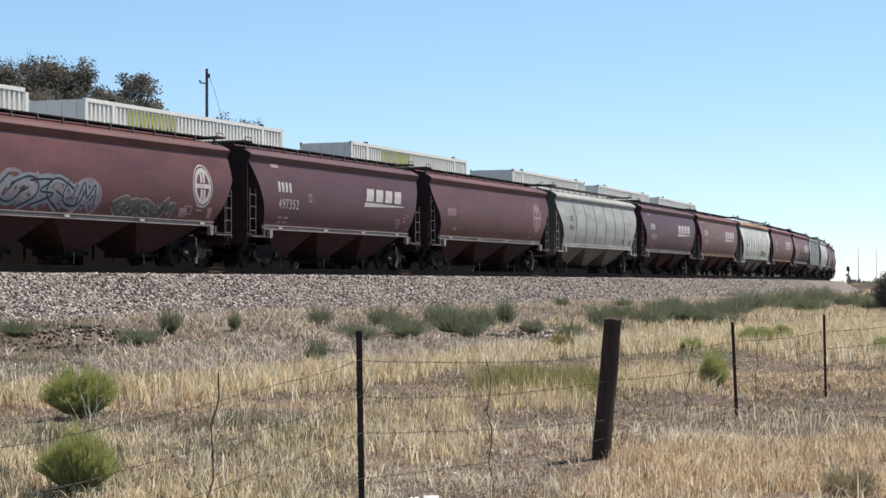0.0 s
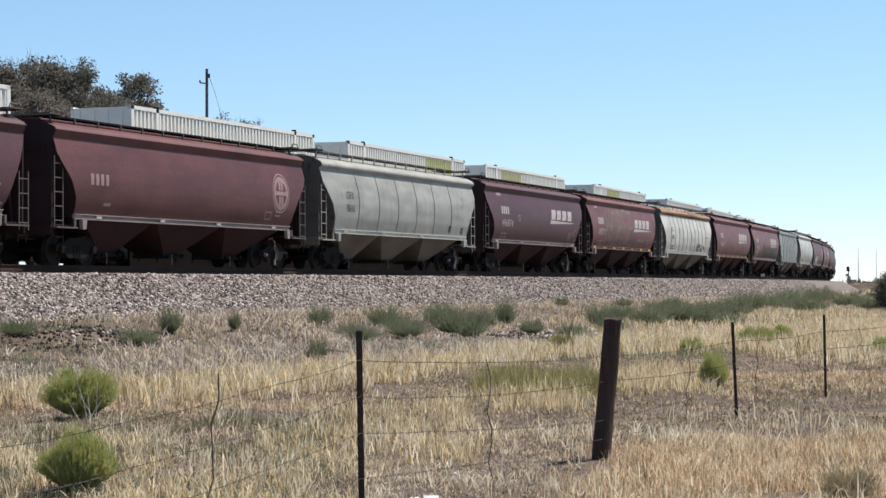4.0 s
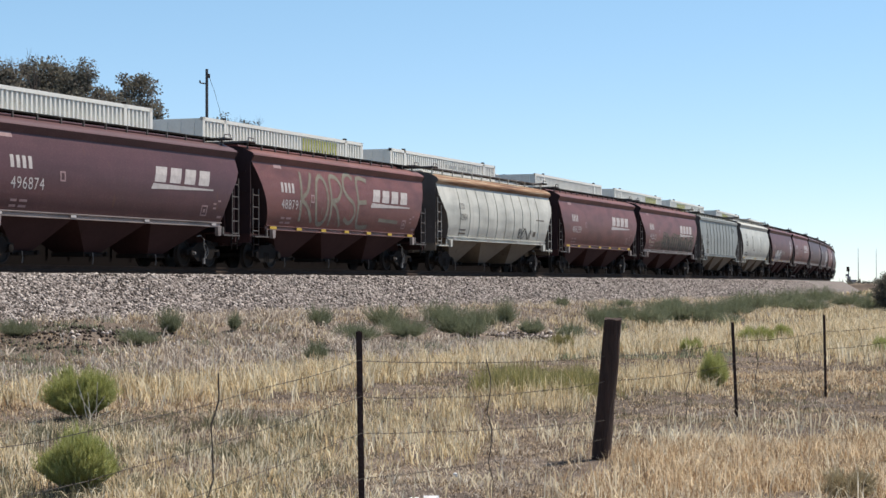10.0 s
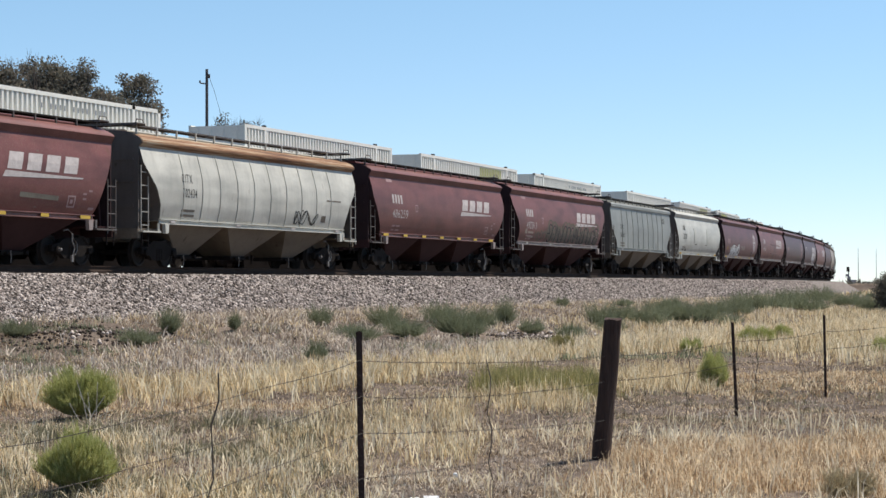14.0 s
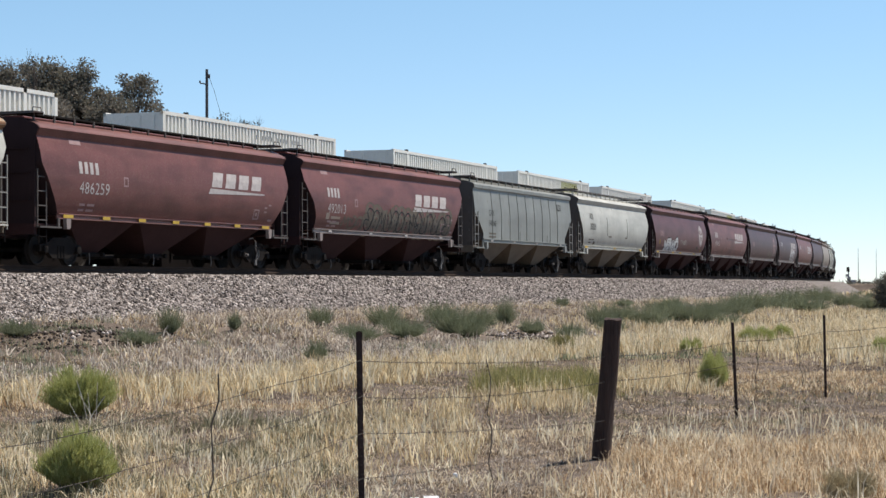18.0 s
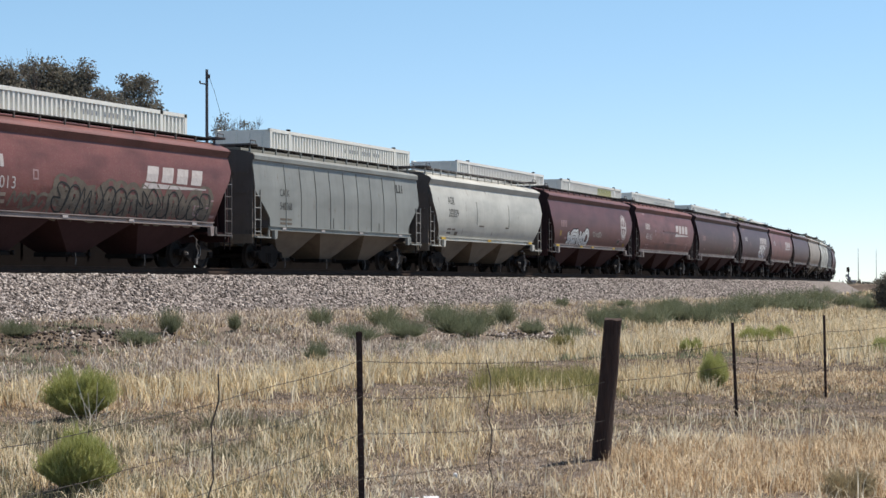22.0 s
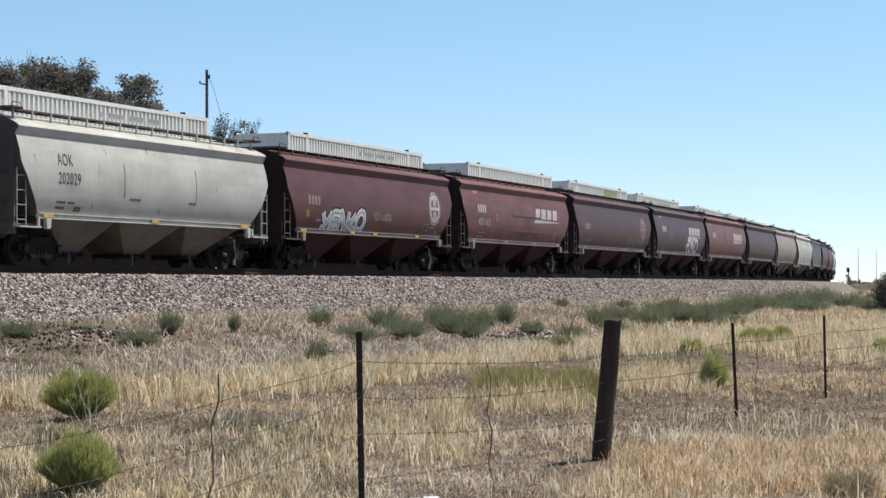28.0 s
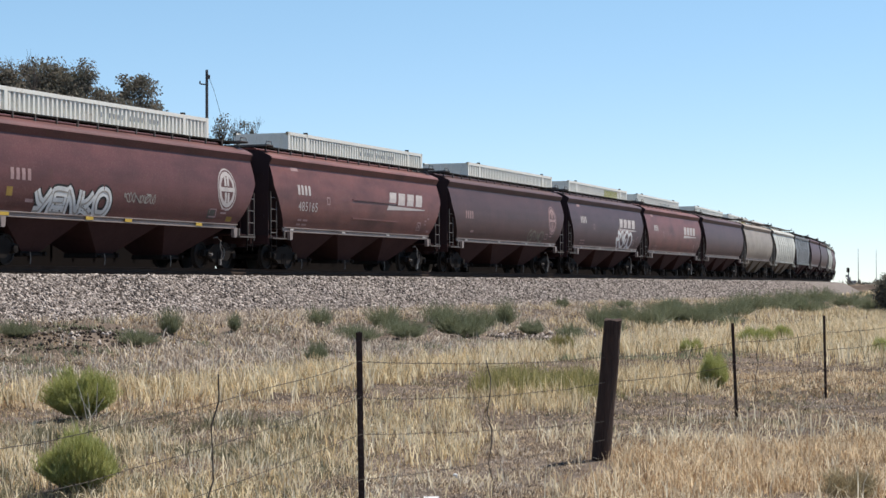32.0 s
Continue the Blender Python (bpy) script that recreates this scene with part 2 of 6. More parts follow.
OLIVE = material("olive_brown_twigs", [(0.2, (0.26, 0.21, 0.12)), (0.5, (0.42, 0.35, 0.22)), (0.8, (0.60, 0.51, 0.34))], scale=1, fine=8, rough=0.85, bump=0, islands=0.6, spec=0.2, thin=0.4)
TWIG = material("bleached_twig", [(0.3, (0.66, 0.58, 0.47)), (0.7, (0.85, 0.78, 0.66))], scale=6, fine=40, rough=0.9)
BARK = material("grey_bark", [(0.3, (0.06, 0.045, 0.035)), (0.7, (0.14, 0.11, 0.09))], scale=4, fine=20, rough=0.95, bump=0.6)
LEAF = material("dusty_green_leaves", [(0.2, (0.11, 0.105, 0.072)), (0.5, (0.17, 0.163, 0.132)), (0.8, (0.25, 0.235, 0.195))], scale=0.6, fine=4, rough=0.8, bump=0, islands=0.4, spec=0.2, thin=0.38)
DRYLEAF = material("brownish_leaves", [(0.2, (0.13, 0.108, 0.082)), (0.5, (0.185, 0.163, 0.137)), (0.8, (0.27, 0.24, 0.20))], scale=0.6, fine=4, rough=0.85, bump=0, islands=0.4, spec=0.2, thin=0.38)
POSTWOOD = material("dark_weathered_post", [(0.3, (0.03, 0.018, 0.014)), (0.55, (0.065, 0.04, 0.032)), (0.75, (0.11, 0.07, 0.055))], scale=3, fine=18, stretch=(6, 6, 0.5), rough=0.9, bump=0.8)
POLEWOOD = material("grey_brown_pole", [(0.3, (0.075, 0.07, 0.07)), (0.7, (0.14, 0.13, 0.13))], scale=2, fine=14, stretch=(4, 4, 0.3), rough=0.9, bump=0.5)
POSTSTEEL = material("rusty_post_steel", [(0.3, (0.030, 0.018, 0.016)), (0.7, (0.07, 0.042, 0.035))], scale=6, fine=30, rough=0.8, metal=0.2)
WIRE = material("rusty_wire", [(0.3, (0.06, 0.048, 0.04)), (0.7, (0.14, 0.115, 0.095))], scale=6, fine=30, rough=0.7, metal=0.4)
MAST = material("grey_mast", [(0.3, (0.25, 0.26, 0.27)), (0.7, (0.33, 0.34, 0.35))], scale=2, fine=14, rough=0.6)


# ------------------------------------------------------------------ mesh building
class Shape:
    """Vertices and faces gathered for one mesh."""

    def __init__(self):
        self.v, self.f = [], []

    def add(self, verts, faces):
        n = len(self.v)
        self.v += [tuple(p) for p in verts]
        self.f += [tuple(i + n for i in q) for q in faces]
        return self

    def box(self, c, s, taper=(1, 1), turn=None, chamfer=0.0):
        x, y, z = s[0] / 2, s[1] / 2, s[2] / 2
        pts = []
        for k, (tx, ty) in ((-1, (1, 1)), (1, taper)):
            pts += [Vector((a * x * tx, b * y * ty, k * z)) for a, b in ((-1, -1), (1, -1), (1, 1), (-1, 1))]
        if turn:
            pts = [turn @ p for p in pts]
        pts = [p + Vector(c) for p in pts]
        return self.add(pts, [(3, 2, 1, 0), (4, 5, 6, 7), (0, 1, 5, 4), (1, 2, 6, 5), (2, 3, 7, 6), (3, 0, 4, 7)])

    def rod(self, pts, r, sides=6, r_end=None, cap=True):
        pts = [Vector(p) for p in pts]
        rings, n = [], len(pts)
        for i, p in enumerate(pts):
            d = (pts[min(i + 1, n - 1)] - pts[max(i - 1, 0)]).normalized()
            a = d.orthogonal().normalized()
            b = d.cross(a)
            rr = r + ((r_end if r_end is not None else r) - r) * i / max(1, n - 1)
            rings.append([p + (a * math.cos(2 * math.pi * k / sides) + b * math.sin(2 * math.pi * k / sides)) * rr for k in range(sides)])
        faces = [(i * sides + k, i * sides + (k + 1) % sides, (i + 1) * sides + (k + 1) % sides, (i + 1) * sides + k) for i in range(n - 1) for k in range(sides)]
        if cap:
            faces += [tuple(range(sides))[::-1], tuple((n - 1) * sides + k for k in range(sides))]
        return self.add([p for q in rings for p in q], faces)

    def lathe(self, profile, axis="y", sides=20, c=(0, 0, 0)):
        """profile: (distance along the axis, radius)"""
        pts = []
        for h, r in profile:
            for k in range(sides):
                a = 2 * math.pi * k / sides
                p = (r * math.cos(a), h, r * math.sin(a)) if axis == "y" else (r * math.cos(a), r * math.sin(a), h) if axis == "z" else (h, r * math.cos(a), r * math.sin(a))
                pts.append(Vector(p) + Vector(c))
        n = len(profile)
        faces = [(i * sides + k, i * sides + (k + 1) % sides, (i + 1) * sides + (k + 1) % sides, (i + 1) * sides + k) for i in range(n - 1) for k in range(sides)]
        faces += [tuple(range(sides)), tuple((n - 1) * sides + k for k in range(sides))[::-1]]
        return self.add(pts, faces)

    def prism(self, outline, y0, y1):
        """An outline in x, z between two planes of y."""
        n = len(outline)
        pts = [(x, y0, z) for x, z in outline] + [(x, y1, z) for x, z in outline]
        return self.add(pts, [tuple(range(n)), tuple(range(2 * n - 1, n - 1, -1))] + [(i, i + n, (i + 1) % n + n, (i + 1) % n) for i in range(n)])

    def extrude_x(self, outline, x0, x1):
        """An outline in y, z drawn along x."""
        n = len(outline)
        pts = [(x0, y, z) for y, z in outline] + [(x1, y, z) for y, z in outline]
        return self.add(pts, [tuple(range(n)), tuple(range(2 * n - 1, n - 1, -1))] + [(i, i + n, (i + 1) % n + n, (i + 1) % n) for i in range(n)])

    def mesh(self, name, smooth=0.0):
        me = bpy.data.meshes.new(name)
        me.from_pydata(self.v, [], self.f)
        bm = bmesh.new()
        bm.from_mesh(me)
        bmesh.ops.recalc_face_normals(bm, faces=bm.faces)
        bm.to_mesh(me)
        bm.free()
        if smooth:
            me.shade_smooth()
            me.set_sharp_from_angle(angle=radians(smooth))
        return me


def link(name, me, mat, parent=None, label="", m=None):
    """One mesh object of that material under a thing or part; meshes are shared, materials are the object's own."""
    if not me.materials:
        me.materials.append(mat)
    ob = new(name, me)
    if me.materials[0] != mat:
        ob.material_slots[0].link = "OBJECT"
        ob.material_slots[0].material = mat
    ob.parent = parent
    if m is not None:
        ob.matrix_basis = m
    if label:
        ob["label"] = label
    return ob


def part(name, shape, mat, parent=None, label="", smooth=0.0, m=None):
    return link(name, shape.mesh(name, smooth), mat, parent, label, m)


def empty(name, m=None):
    ob = new(name)
    ob.empty_display_size = 0.5
    if m is not None:
        ob.matrix_basis = m
    return ob


def fast_mesh(name, v, tri):
    """Triangles from arrays."""
    me = bpy.data.meshes.new(name)
    v, tri = np.asarray(v, np.float32), np.asarray(tri, np.int32)
    me.vertices.add(len(v))
    me.vertices.foreach_set("co", v.ravel())
    me.loops.add(tri.size)
    me.loops.foreach_set("vertex_index", tri.ravel())
    me.polygons.add(len(tri))
    me.polygons.foreach_set("loop_start", np.arange(0, tri.size, 3, dtype=np.int32))
    me.polygons.foreach_set("loop_total", np.full(len(tri), 3, np.int32))
    me.update(calc_edges=True)
    return me


# ------------------------------------------------------------------ the track's line
TH0, KA, KB, KC = 1.192523, 7.68212e-4, 2.31024e-6, -1.38049e-8     # heading, curvature and its change along the line
S0 = -260.0
_s = np.arange(S0, 900.0, 1.0)
_c = np.clip(_s, -150, 270)
_k = KA + KB * _c + KC * _c ** 2
_a = np.concatenate([[0], np.cumsum((_k[:-1] + _k[1:]) / 2)])
_a += TH0 - _a[int(-S0)]
_am = (_a[:-1] + _a[1:]) / 2
_x = np.concatenate([[0], np.cumsum(np.cos(_am))])
_y = np.concatenate([[0], np.cumsum(np.sin(_am))])
_i0 = int(-S0)
_x += -10.3993 - _x[_i0]
_y += 65.7950 - _y[_i0]
RAIL_Z = 2.26          # top of rail
V2 = 5.5               # the second track lies this far beyond the first


def on_track(s, v=0.0):
    x, y, a = np.interp(s, _s, _x), np.interp(s, _s, _y), np.interp(s, _s, _a)
    return x - v * math.sin(a), y + v * math.cos(a), a


def track_pose(s, v=0.0, z=RAIL_Z):
    x, y, a = on_track(s, v)
    return pose(x, y, z, 0, 0, math.degrees(a))


def offset_from_track(px, py):
    """Signed distance of points from the first track: below zero on the camera's side."""
    px, py = np.asarray(px, float), np.asarray(py, float)
    out = np.empty(px.size)
    sel = slice(0, len(_s), 3)
    tx, ty, ta = _x[sel], _y[sel], _a[sel]
    flat_x, flat_y = px.ravel(), py.ravel()
    for i in range(0, flat_x.size, 4000):
        dx = flat_x[i:i + 4000, None] - tx[None]
        dy = flat_y[i:i + 4000, None] - ty[None]
        j = np.argmin(dx * dx + dy * dy, axis=1)
        k = np.arange(len(j))
        out[i:i + 4000] = -dx[k, j] * np.sin(ta[j]) + dy[k, j] * np.cos(ta[j])
    return out.reshape(px.shape)


# ------------------------------------------------------------------ ground
def smooth(x, lo, hi):
    t = np.clip((x - lo) / (hi - lo), 0, 1)
    return t * t * (3 - 2 * t)


def value_noise(x, y, size, seed):
    """Smooth noise from 0 to 1 over the plan, with lumps of that size."""
    table = np.random.default_rng(seed).random((256, 256))
    u, w = x / size + 1000.0, y / size + 1000.0
    i, j = np.floor(u).astype(int), np.floor(w).astype(int)
    fu, fw = smooth(u - i, 0, 1), smooth(w - j, 0, 1)
    t = lambda a, b: table[a % 256, b % 256]
    return (t(i, j) * (1 - fu) + t(i + 1, j) * fu) * (1 - fw) + (t(i, j + 1) * (1 - fu) + t(i + 1, j + 1) * fu) * fw


PROFILE_V = [-400, -60, -18, -13, -10, -7, -4.9, -3.5, 9.0, 11.5, 16, 30, 60, 400]
PROFILE_Z = [0.0, 0.0, 0.0, 0.0, 0.1, 0.5, 0.72, 0.72, 0.72, 0.9, 1.3, 2.4, 3.2, 2.0]


def ground_z(x, y, v=None):
    v = offset_from_track(x, y) if v is None else v
    z = np.interp(v, PROFILE_V, PROFILE_Z)
    x, y = np.asarray(x, float), np.asarray(y, float)
    lump = 0.05 * np.sin(x * 0.9 + 1.3 * np.sin(y * 0.33)) * np.sin(y * 0.71 + 0.6) + 0.03 * np.sin(x * 2.3 + y * 1.7)
    bank = np.clip(1 - np.abs(v + 8.5) / 3.6, 0, 1)
    lump = lump + bank * (0.42 * (value_noise(x, y, 1.5, 301) - 0.5) + 0.16 * (value_noise(x, y, 0.6, 302) - 0.5))
    near = np.clip((400 - np.hypot(x, y)) / 200, 0, 1) * np.where((v > -4.5) & (v < 9), 0, 1)
    return z + lump * near


def axis_lines(lo, hi, step, far):
    mid = list(np.arange(lo, hi, step))
    d, out_lo, out_hi = step, [], []
    a, b = lo, hi
    while a > -far or b < far:
        d *= 1.22
        a, b = a - d, b + d
        out_lo.append(a)
        out_hi.append(b)
    return np.array(out_lo[::-1] + mid + out_hi)


def build_ground():
    xs, ys = axis_lines(-30, 40, 0.36, 3500), axis_lines(10, 110, 0.42, 3500)
    gx, gy = np.meshgrid(xs, ys)
    z = ground_z(gx, gy)
    nx, ny = len(xs), len(ys)
    v = np.stack([gx.ravel(), gy.ravel(), z.ravel()], 1)
    i = (np.arange(ny - 1)[:, None] * nx + np.arange(nx - 1)[None]).ravel()
    tri = np.concatenate([np.stack([i, i + 1, i + nx + 1], 1), np.stack([i, i + nx + 1, i + nx], 1)])
    me = fast_mesh("ground", v, tri)
    me.shade_smooth()
    me.materials.append(SOIL)
    tagged(new("ground", me), "dry brown soil with thin grass and thatch", "ground", kind="structure")


def build_ballast():
    """The stone bed of both tracks, with its shoulders."""
    outline = [(-5.0, 0.62), (-2.65, 1.92), (-1.4, 2.01), (1.4, 2.01), (2.7, 1.92), (3.2, 1.94), (7.0, 1.99), (8.3, 1.96), (10.6, 0.75)]
    ss = np.arange(-150, 760, 2.0)
    rows = []
    for j, (v, z) in enumerate(outline):
        rows.append([(*on_track(s, v + (0.03 * math.sin(s * 0.9)))[:2], z) for s in ss])
    sh, n = Shape(), len(ss)
    sh.v = [p for r in rows for p in r]
    sh.f = [(j * n + i, j * n + i + 1, (j + 1) * n + i + 1, (j + 1) * n + i) for j in range(len(outline) - 1) for i in range(n - 1)]
    ob = part("ballast_bed", sh, BALLAST)
    tagged(ob, "grey-pink crushed stone railway embankment", "ballast", kind="structure")
    # loose stones on the near shoulder
    rng = np.random.default_rng(4)
    n = 110000
    s = -18 + 150 * rng.random(n) ** 1.6
    f = rng.random(n)
    v = -5.1 + 2.9 * f
    base = np.interp(v, [-5.0, -2.65, -1.4], [0.62, 1.92, 2.01])
    xy = np.array([np.interp(s, _s, _x), np.interp(s, _s, _y)]).T
    a = np.interp(s, _s, _a)
    x, y = xy[:, 0] - v * np.sin(a), xy[:, 1] + v * np.cos(a)
    size = 0.024 + 0.042 * rng.random(n) ** 2
    octa = np.array([(1, 0, 0), (0, 1, 0), (-1, 0, 0), (0, -1, 0), (0, 0, 1), (0, 0, -1)], float)
    pts = octa[None] * (0.6 + 0.7 * rng.random((n, 6, 1)))
    ang = rng.random(n) * 6.28
    tilt = rng.random(n) * 1.2
    ca, sa, ct, st = np.cos(ang)[:, None], np.sin(ang)[:, None], np.cos(tilt)[:, None], np.sin(tilt)[:, None]
    px, py, pz = pts[..., 0] * ca - pts[..., 1] * sa, pts[..., 0] * sa + pts[..., 1] * ca, pts[..., 2]
    px, pz = px * ct - pz * st, px * st + pz * ct
    pv = np.stack([px * size[:, None] + x[:, None], py * size[:, None] + y[:, None], pz * size[:, None] * 0.9 + (base + size * 0.55 * rng.random(n))[:, None]], 2).reshape(-1, 3)
    tri = np.array([(0, 1, 4), (1, 2, 4), (2, 3, 4), (3, 0, 4), (1, 0, 5), (2, 1, 5), (3, 2, 5), (0, 3, 5)])
    tr = (tri[None] + (np.arange(n) * 6)[:, None, None]).reshape(-1, 3)
    me = fast_mesh("ballast_stones", pv, tr)
    me.materials.append(STONE)
    tagged(new("ballast_stones", me), "loose crushed grey-pink ballast stones on the embankment shoulder", "stones", kind="stuff")


def build_rails():
    for v0, name in ((0.0, "near"), (V2, "far")):
        root = empty("railway_track")
        tagged(root, "steel railway track on wooden ties in ballast", "railway track", kind="structure")
        section = [(-0.07, -0.24), (0.07, -0.24), (0.07, -0.15), (0.012, -0.13), (0.012, -0.045), (0.036, -0.035), (0.036, -0.002), (-0.036, -0.002), (-0.036, -0.035), (-0.012, -0.045), (-0.012, -0.13), (-0.07, -0.15)]
        ss = np.arange(-150, 760, 3.0)
        for side in (-0.755, 0.755):
            sh, n, k = Shape(), len(ss), len(section)
            for s in ss:
                x, y, a = on_track(s, v0 + side)
                sh.v += [(x - q * math.sin(a), y + q * math.cos(a), RAIL_Z + z) for q, z in section]
            sh.f = [(i * k + j, (i + 1) * k + j, (i + 1) * k + (j + 1) % k, i * k + (j + 1) % k) for i in range(n - 1) for j in range(k)]
            part("rail", sh, RAIL, root)
        sh = Shape()
        for s in np.arange(-60, 300, 0.55):
            x, y, a = on_track(s, v0)
            sh.box((x, y, RAIL_Z - 0.33), (0.22, 2.55, 0.18), turn=Matrix.Rotation(a, 3, "Z"))
        tagged(part("ties", sh, TIE, root), kind="stuff")


# ------------------------------------------------------------------ hopper wagons
CACHE = {}


def shared(key, make, smooth=0.0):
    if key not in CACHE:
        sh = Shape()
        make(sh)
        CACHE[key] = sh.mesh(key if isinstance(key, str) else key[0], smooth)
    return CACHE[key]


SILL_Z, EAVE_Z = 1.36, 4.02
BELLY = ([1.36, 1.55, 1.75, 2.0, 2.3, 2.6, 2.95, 3.3, 3.55, 3.75, 3.9], [1.27, 1.37, 1.45, 1.515, 1.555, 1.565, 1.54, 1.475, 1.405, 1.34, 1.28])
BARREL = ([1.36, 1.6, 2.0, 2.5, 2.95, 3.3, 3.7, 3.9], [1.38, 1.465, 1.55, 1.585, 1.555, 1.475, 1.36, 1.28])
SIDE = {"curved": BELLY, "slant": BELLY, "bowed": BELLY, "round": BARREL, "flat": ([1.36, 2.6, 3.0, 3.7, 3.9], [1.41, 1.415, 1.39, 1.31, 1.29])}   # half width by height
HOOK = ([1.36, 1.5, 2.0, 2.5, 2.95, 3.3], [1.09, 1.09, 0.99, 0.70, 0.25, 0.0])
CUT = {"curved": ([1.36, 2.2, 2.95], [1.22, 0.5, 0.0]), "slant": ([1.36, 2.4, 3.75], [1.2, 0.75, 0.0]), "bowed": HOOK, "round": HOOK,
       "flat": ([1.36, 1.8, 2.2, 2.6, 2.75], [1.18, 1.18, 0.72, 0.18, 0.0])}   # how far the lower corners are cut back
END_HALF = 1.31        # half width of the upright end wall


def side_width(kind, z):
    return float(np.interp(z, *SIDE[kind]))


def side_end(kind, L, z):
    return L / 2 - float(np.interp(z, *CUT[kind]))


def make_body(kind, L):
    def make(sh):
        zs = [1.46 + 0.1018 * i for i in range(25)]
        cols = 9
        for sgn in (-1, 1):
            pts = [((2 * c / (cols - 1) - 1) * side_end(kind, L, z), sgn * side_width(kind, z), z) for z in zs for c in range(cols)]
            sh.add(pts, [(i * cols + c, i * cols + c + 1, (i + 1) * cols + c + 1, (i + 1) * cols + c) for i in range(len(zs) - 1) for c in range(cols - 1)])
        for z in (zs[0], zs[-1]):
            a, b = side_end(kind, L, z), side_width(kind, z)
            sh.add([(-a, -b, z), (a, -b, z), (a, b, z), (-a, b, z)], [(0, 1, 2, 3)])
    return shared(("body", kind, L), make, 40)


def make_slope_sheet(kind, L):
    def make(sh):
        zs = [1.46 + 0.1018 * i for i in range(25)]
        pts = [(side_end(kind, L, z) - 0.01, y * side_width(kind, z), z) for z in zs for y in (-1, -0.5, 0, 0.5, 1)]
        sh.add(pts, [(i * 5 + c, i * 5 + c + 1, i * 5 + c + 6, i * 5 + c + 5) for i in range(len(zs) - 1) for c in range(4)])
    return shared(("slope_sheet", kind, L), make, 40)


def roof_half(kind):
    if kind == "flat":
        return [(1.24, 3.74), (1.305, 3.76), (1.305, 3.82), (1.37, 3.86), (1.375, 4.00), (1.33, 4.06), (0.9, 4.18), (0.0, 4.26)]
    if kind == "round":
        return [(1.24, 3.73), (1.32, 3.76), (1.33, 3.82), (1.43, 3.90), (1.445, 3.94), (1.44, 3.99), (1.39, 4.06), (1.28, 4.13), (1.1, 4.21), (0.85, 4.29), (0.0, 4.36)]
    return [(1.24, 3.69), (1.32, 3.73), (1.425, 3.93), (1.445, 3.98), (1.41, 4.04), (1.33, 4.09), (1.2, 4.15), (0.9, 4.28), (0.0, 4.34)]


def make_end_wall(kind):
    """The upright end wall that rises into the roof's end."""
    def make(sh):
        half = [(END_HALF, 1.06)] + roof_half(kind)[1:]
        out = half + [(-y, z) for y, z in half[-2::-1]]
        sh.extrude_x(out, -0.03, 0.045)
        for z in (1.9, 2.7, 3.4):
            sh.box((0.06, 0, z), (0.05, 2.3, 0.07))
    return shared(("end_wall", kind), make)


def make_brake_lever(sh):
    """The bent, worn lever and hanger that catch the light beside a truck."""
    sh.rod([(-0.42, 0, 1.02), (-0.2, -0.02, 1.06), (0.02, -0.03, 0.93), (0.0, -0.03, 0.72), (0.14, -0.03, 0.52), (0.05, -0.03, 0.30), (0.0, 0, 0.14)], 0.024, 6)
    sh.rod([(0.02, -0.02, 0.85), (0.28, -0.02, 0.66), (0.30, -0.02, 0.45), (0.16, -0.02, 0.3)], 0.018, 5)
    sh.box((0.02, -0.02, 0.2), (0.12, 0.05, 0.2))


def make_gate_handle(sh):
    sh.rod([(0, 0, 0.04), (0.02, -0.01, 0.2), (0, 0, 0.40)], 0.018, 5)


def make_roof(kind, L):
    def make(sh):
        half = roof_half(kind)
        out = half + [(-y, z) for y, z in half[-2::-1]]
        sh.extrude_x(out, -L / 2 - 0.03, L / 2 + 0.03)
    return shared(("roof", kind, L), make, 30)


def make_bay(half_top, half_foot):
    def make(sh):
        zt, zb, wt, wb = 1.47, 0.42, 1.36, 0.55
        top = [(-half_top[0], -wt), (half_top[1], -wt), (half_top[1], wt), (-half_top[0], wt)]
        foot = [(-half_foot, -wb), (half_foot, -wb), (half_foot, wb), (-half_foot, wb)]
        sh.add([(x, y, zt) for x, y in top] + [(x, y, zb) for x, y in foot],
               [(0, 1, 2, 3), (7, 6, 5, 4), (0, 4, 5, 1), (1, 5, 6, 2), (2, 6, 7, 3), (3, 7, 4, 0)])
    return shared(("bay", half_top, half_foot), make)


def make_gate(sh):
    sh.box((0, 0, 0.35), (1.15, 1.15, 0.13))
    sh.box((0, -0.66, 0.33), (0.9, 0.1, 0.08))
    sh.rod([(0.42, -0.8, 0.36), (0.42, 0.8, 0.36)], 0.03)
    sh.lathe([(-0.82, 0.07), (-0.72, 0.07)], c=(0.42, 0, 0.36), sides=8)


def make_ladder(rungs, width, low):
    def make(sh):
        top = low + rungs * 0.42
        for x in (-width / 2, width / 2):
            sh.box((x, 0, (low + top) / 2), (0.04, 0.03, top - low))
        for k in range(rungs):
            sh.box((0, 0, low + 0.2 + k * 0.42), (width, 0.028, 0.035))
    return shared(("ladder", rungs, width, low), make)


def make_side_frame(sh):
    sh.prism([(-1.15, 0.40), (-1.12, 0.60), (-0.72, 0.66), (-0.42, 0.82), (0.42, 0.82), (0.72, 0.66), (1.12, 0.60), (1.15, 0.40), (0.78, 0.42), (0.45, 0.20), (-0.45, 0.20), (-0.78, 0.42)], -0.07, 0.07)
    for x in (-0.89, 0.89):
        sh.lathe([(-0.16, 0.07), (-0.15, 0.12), (0.09, 0.13)], c=(x, 0, 0.457), sides=10)
    for x in (-0.16, 0.0, 0.16):
        sh.lathe([(0.24, 0.06), (0.56, 0.06)], axis="z", c=(x, -0.04, 0), sides=8)


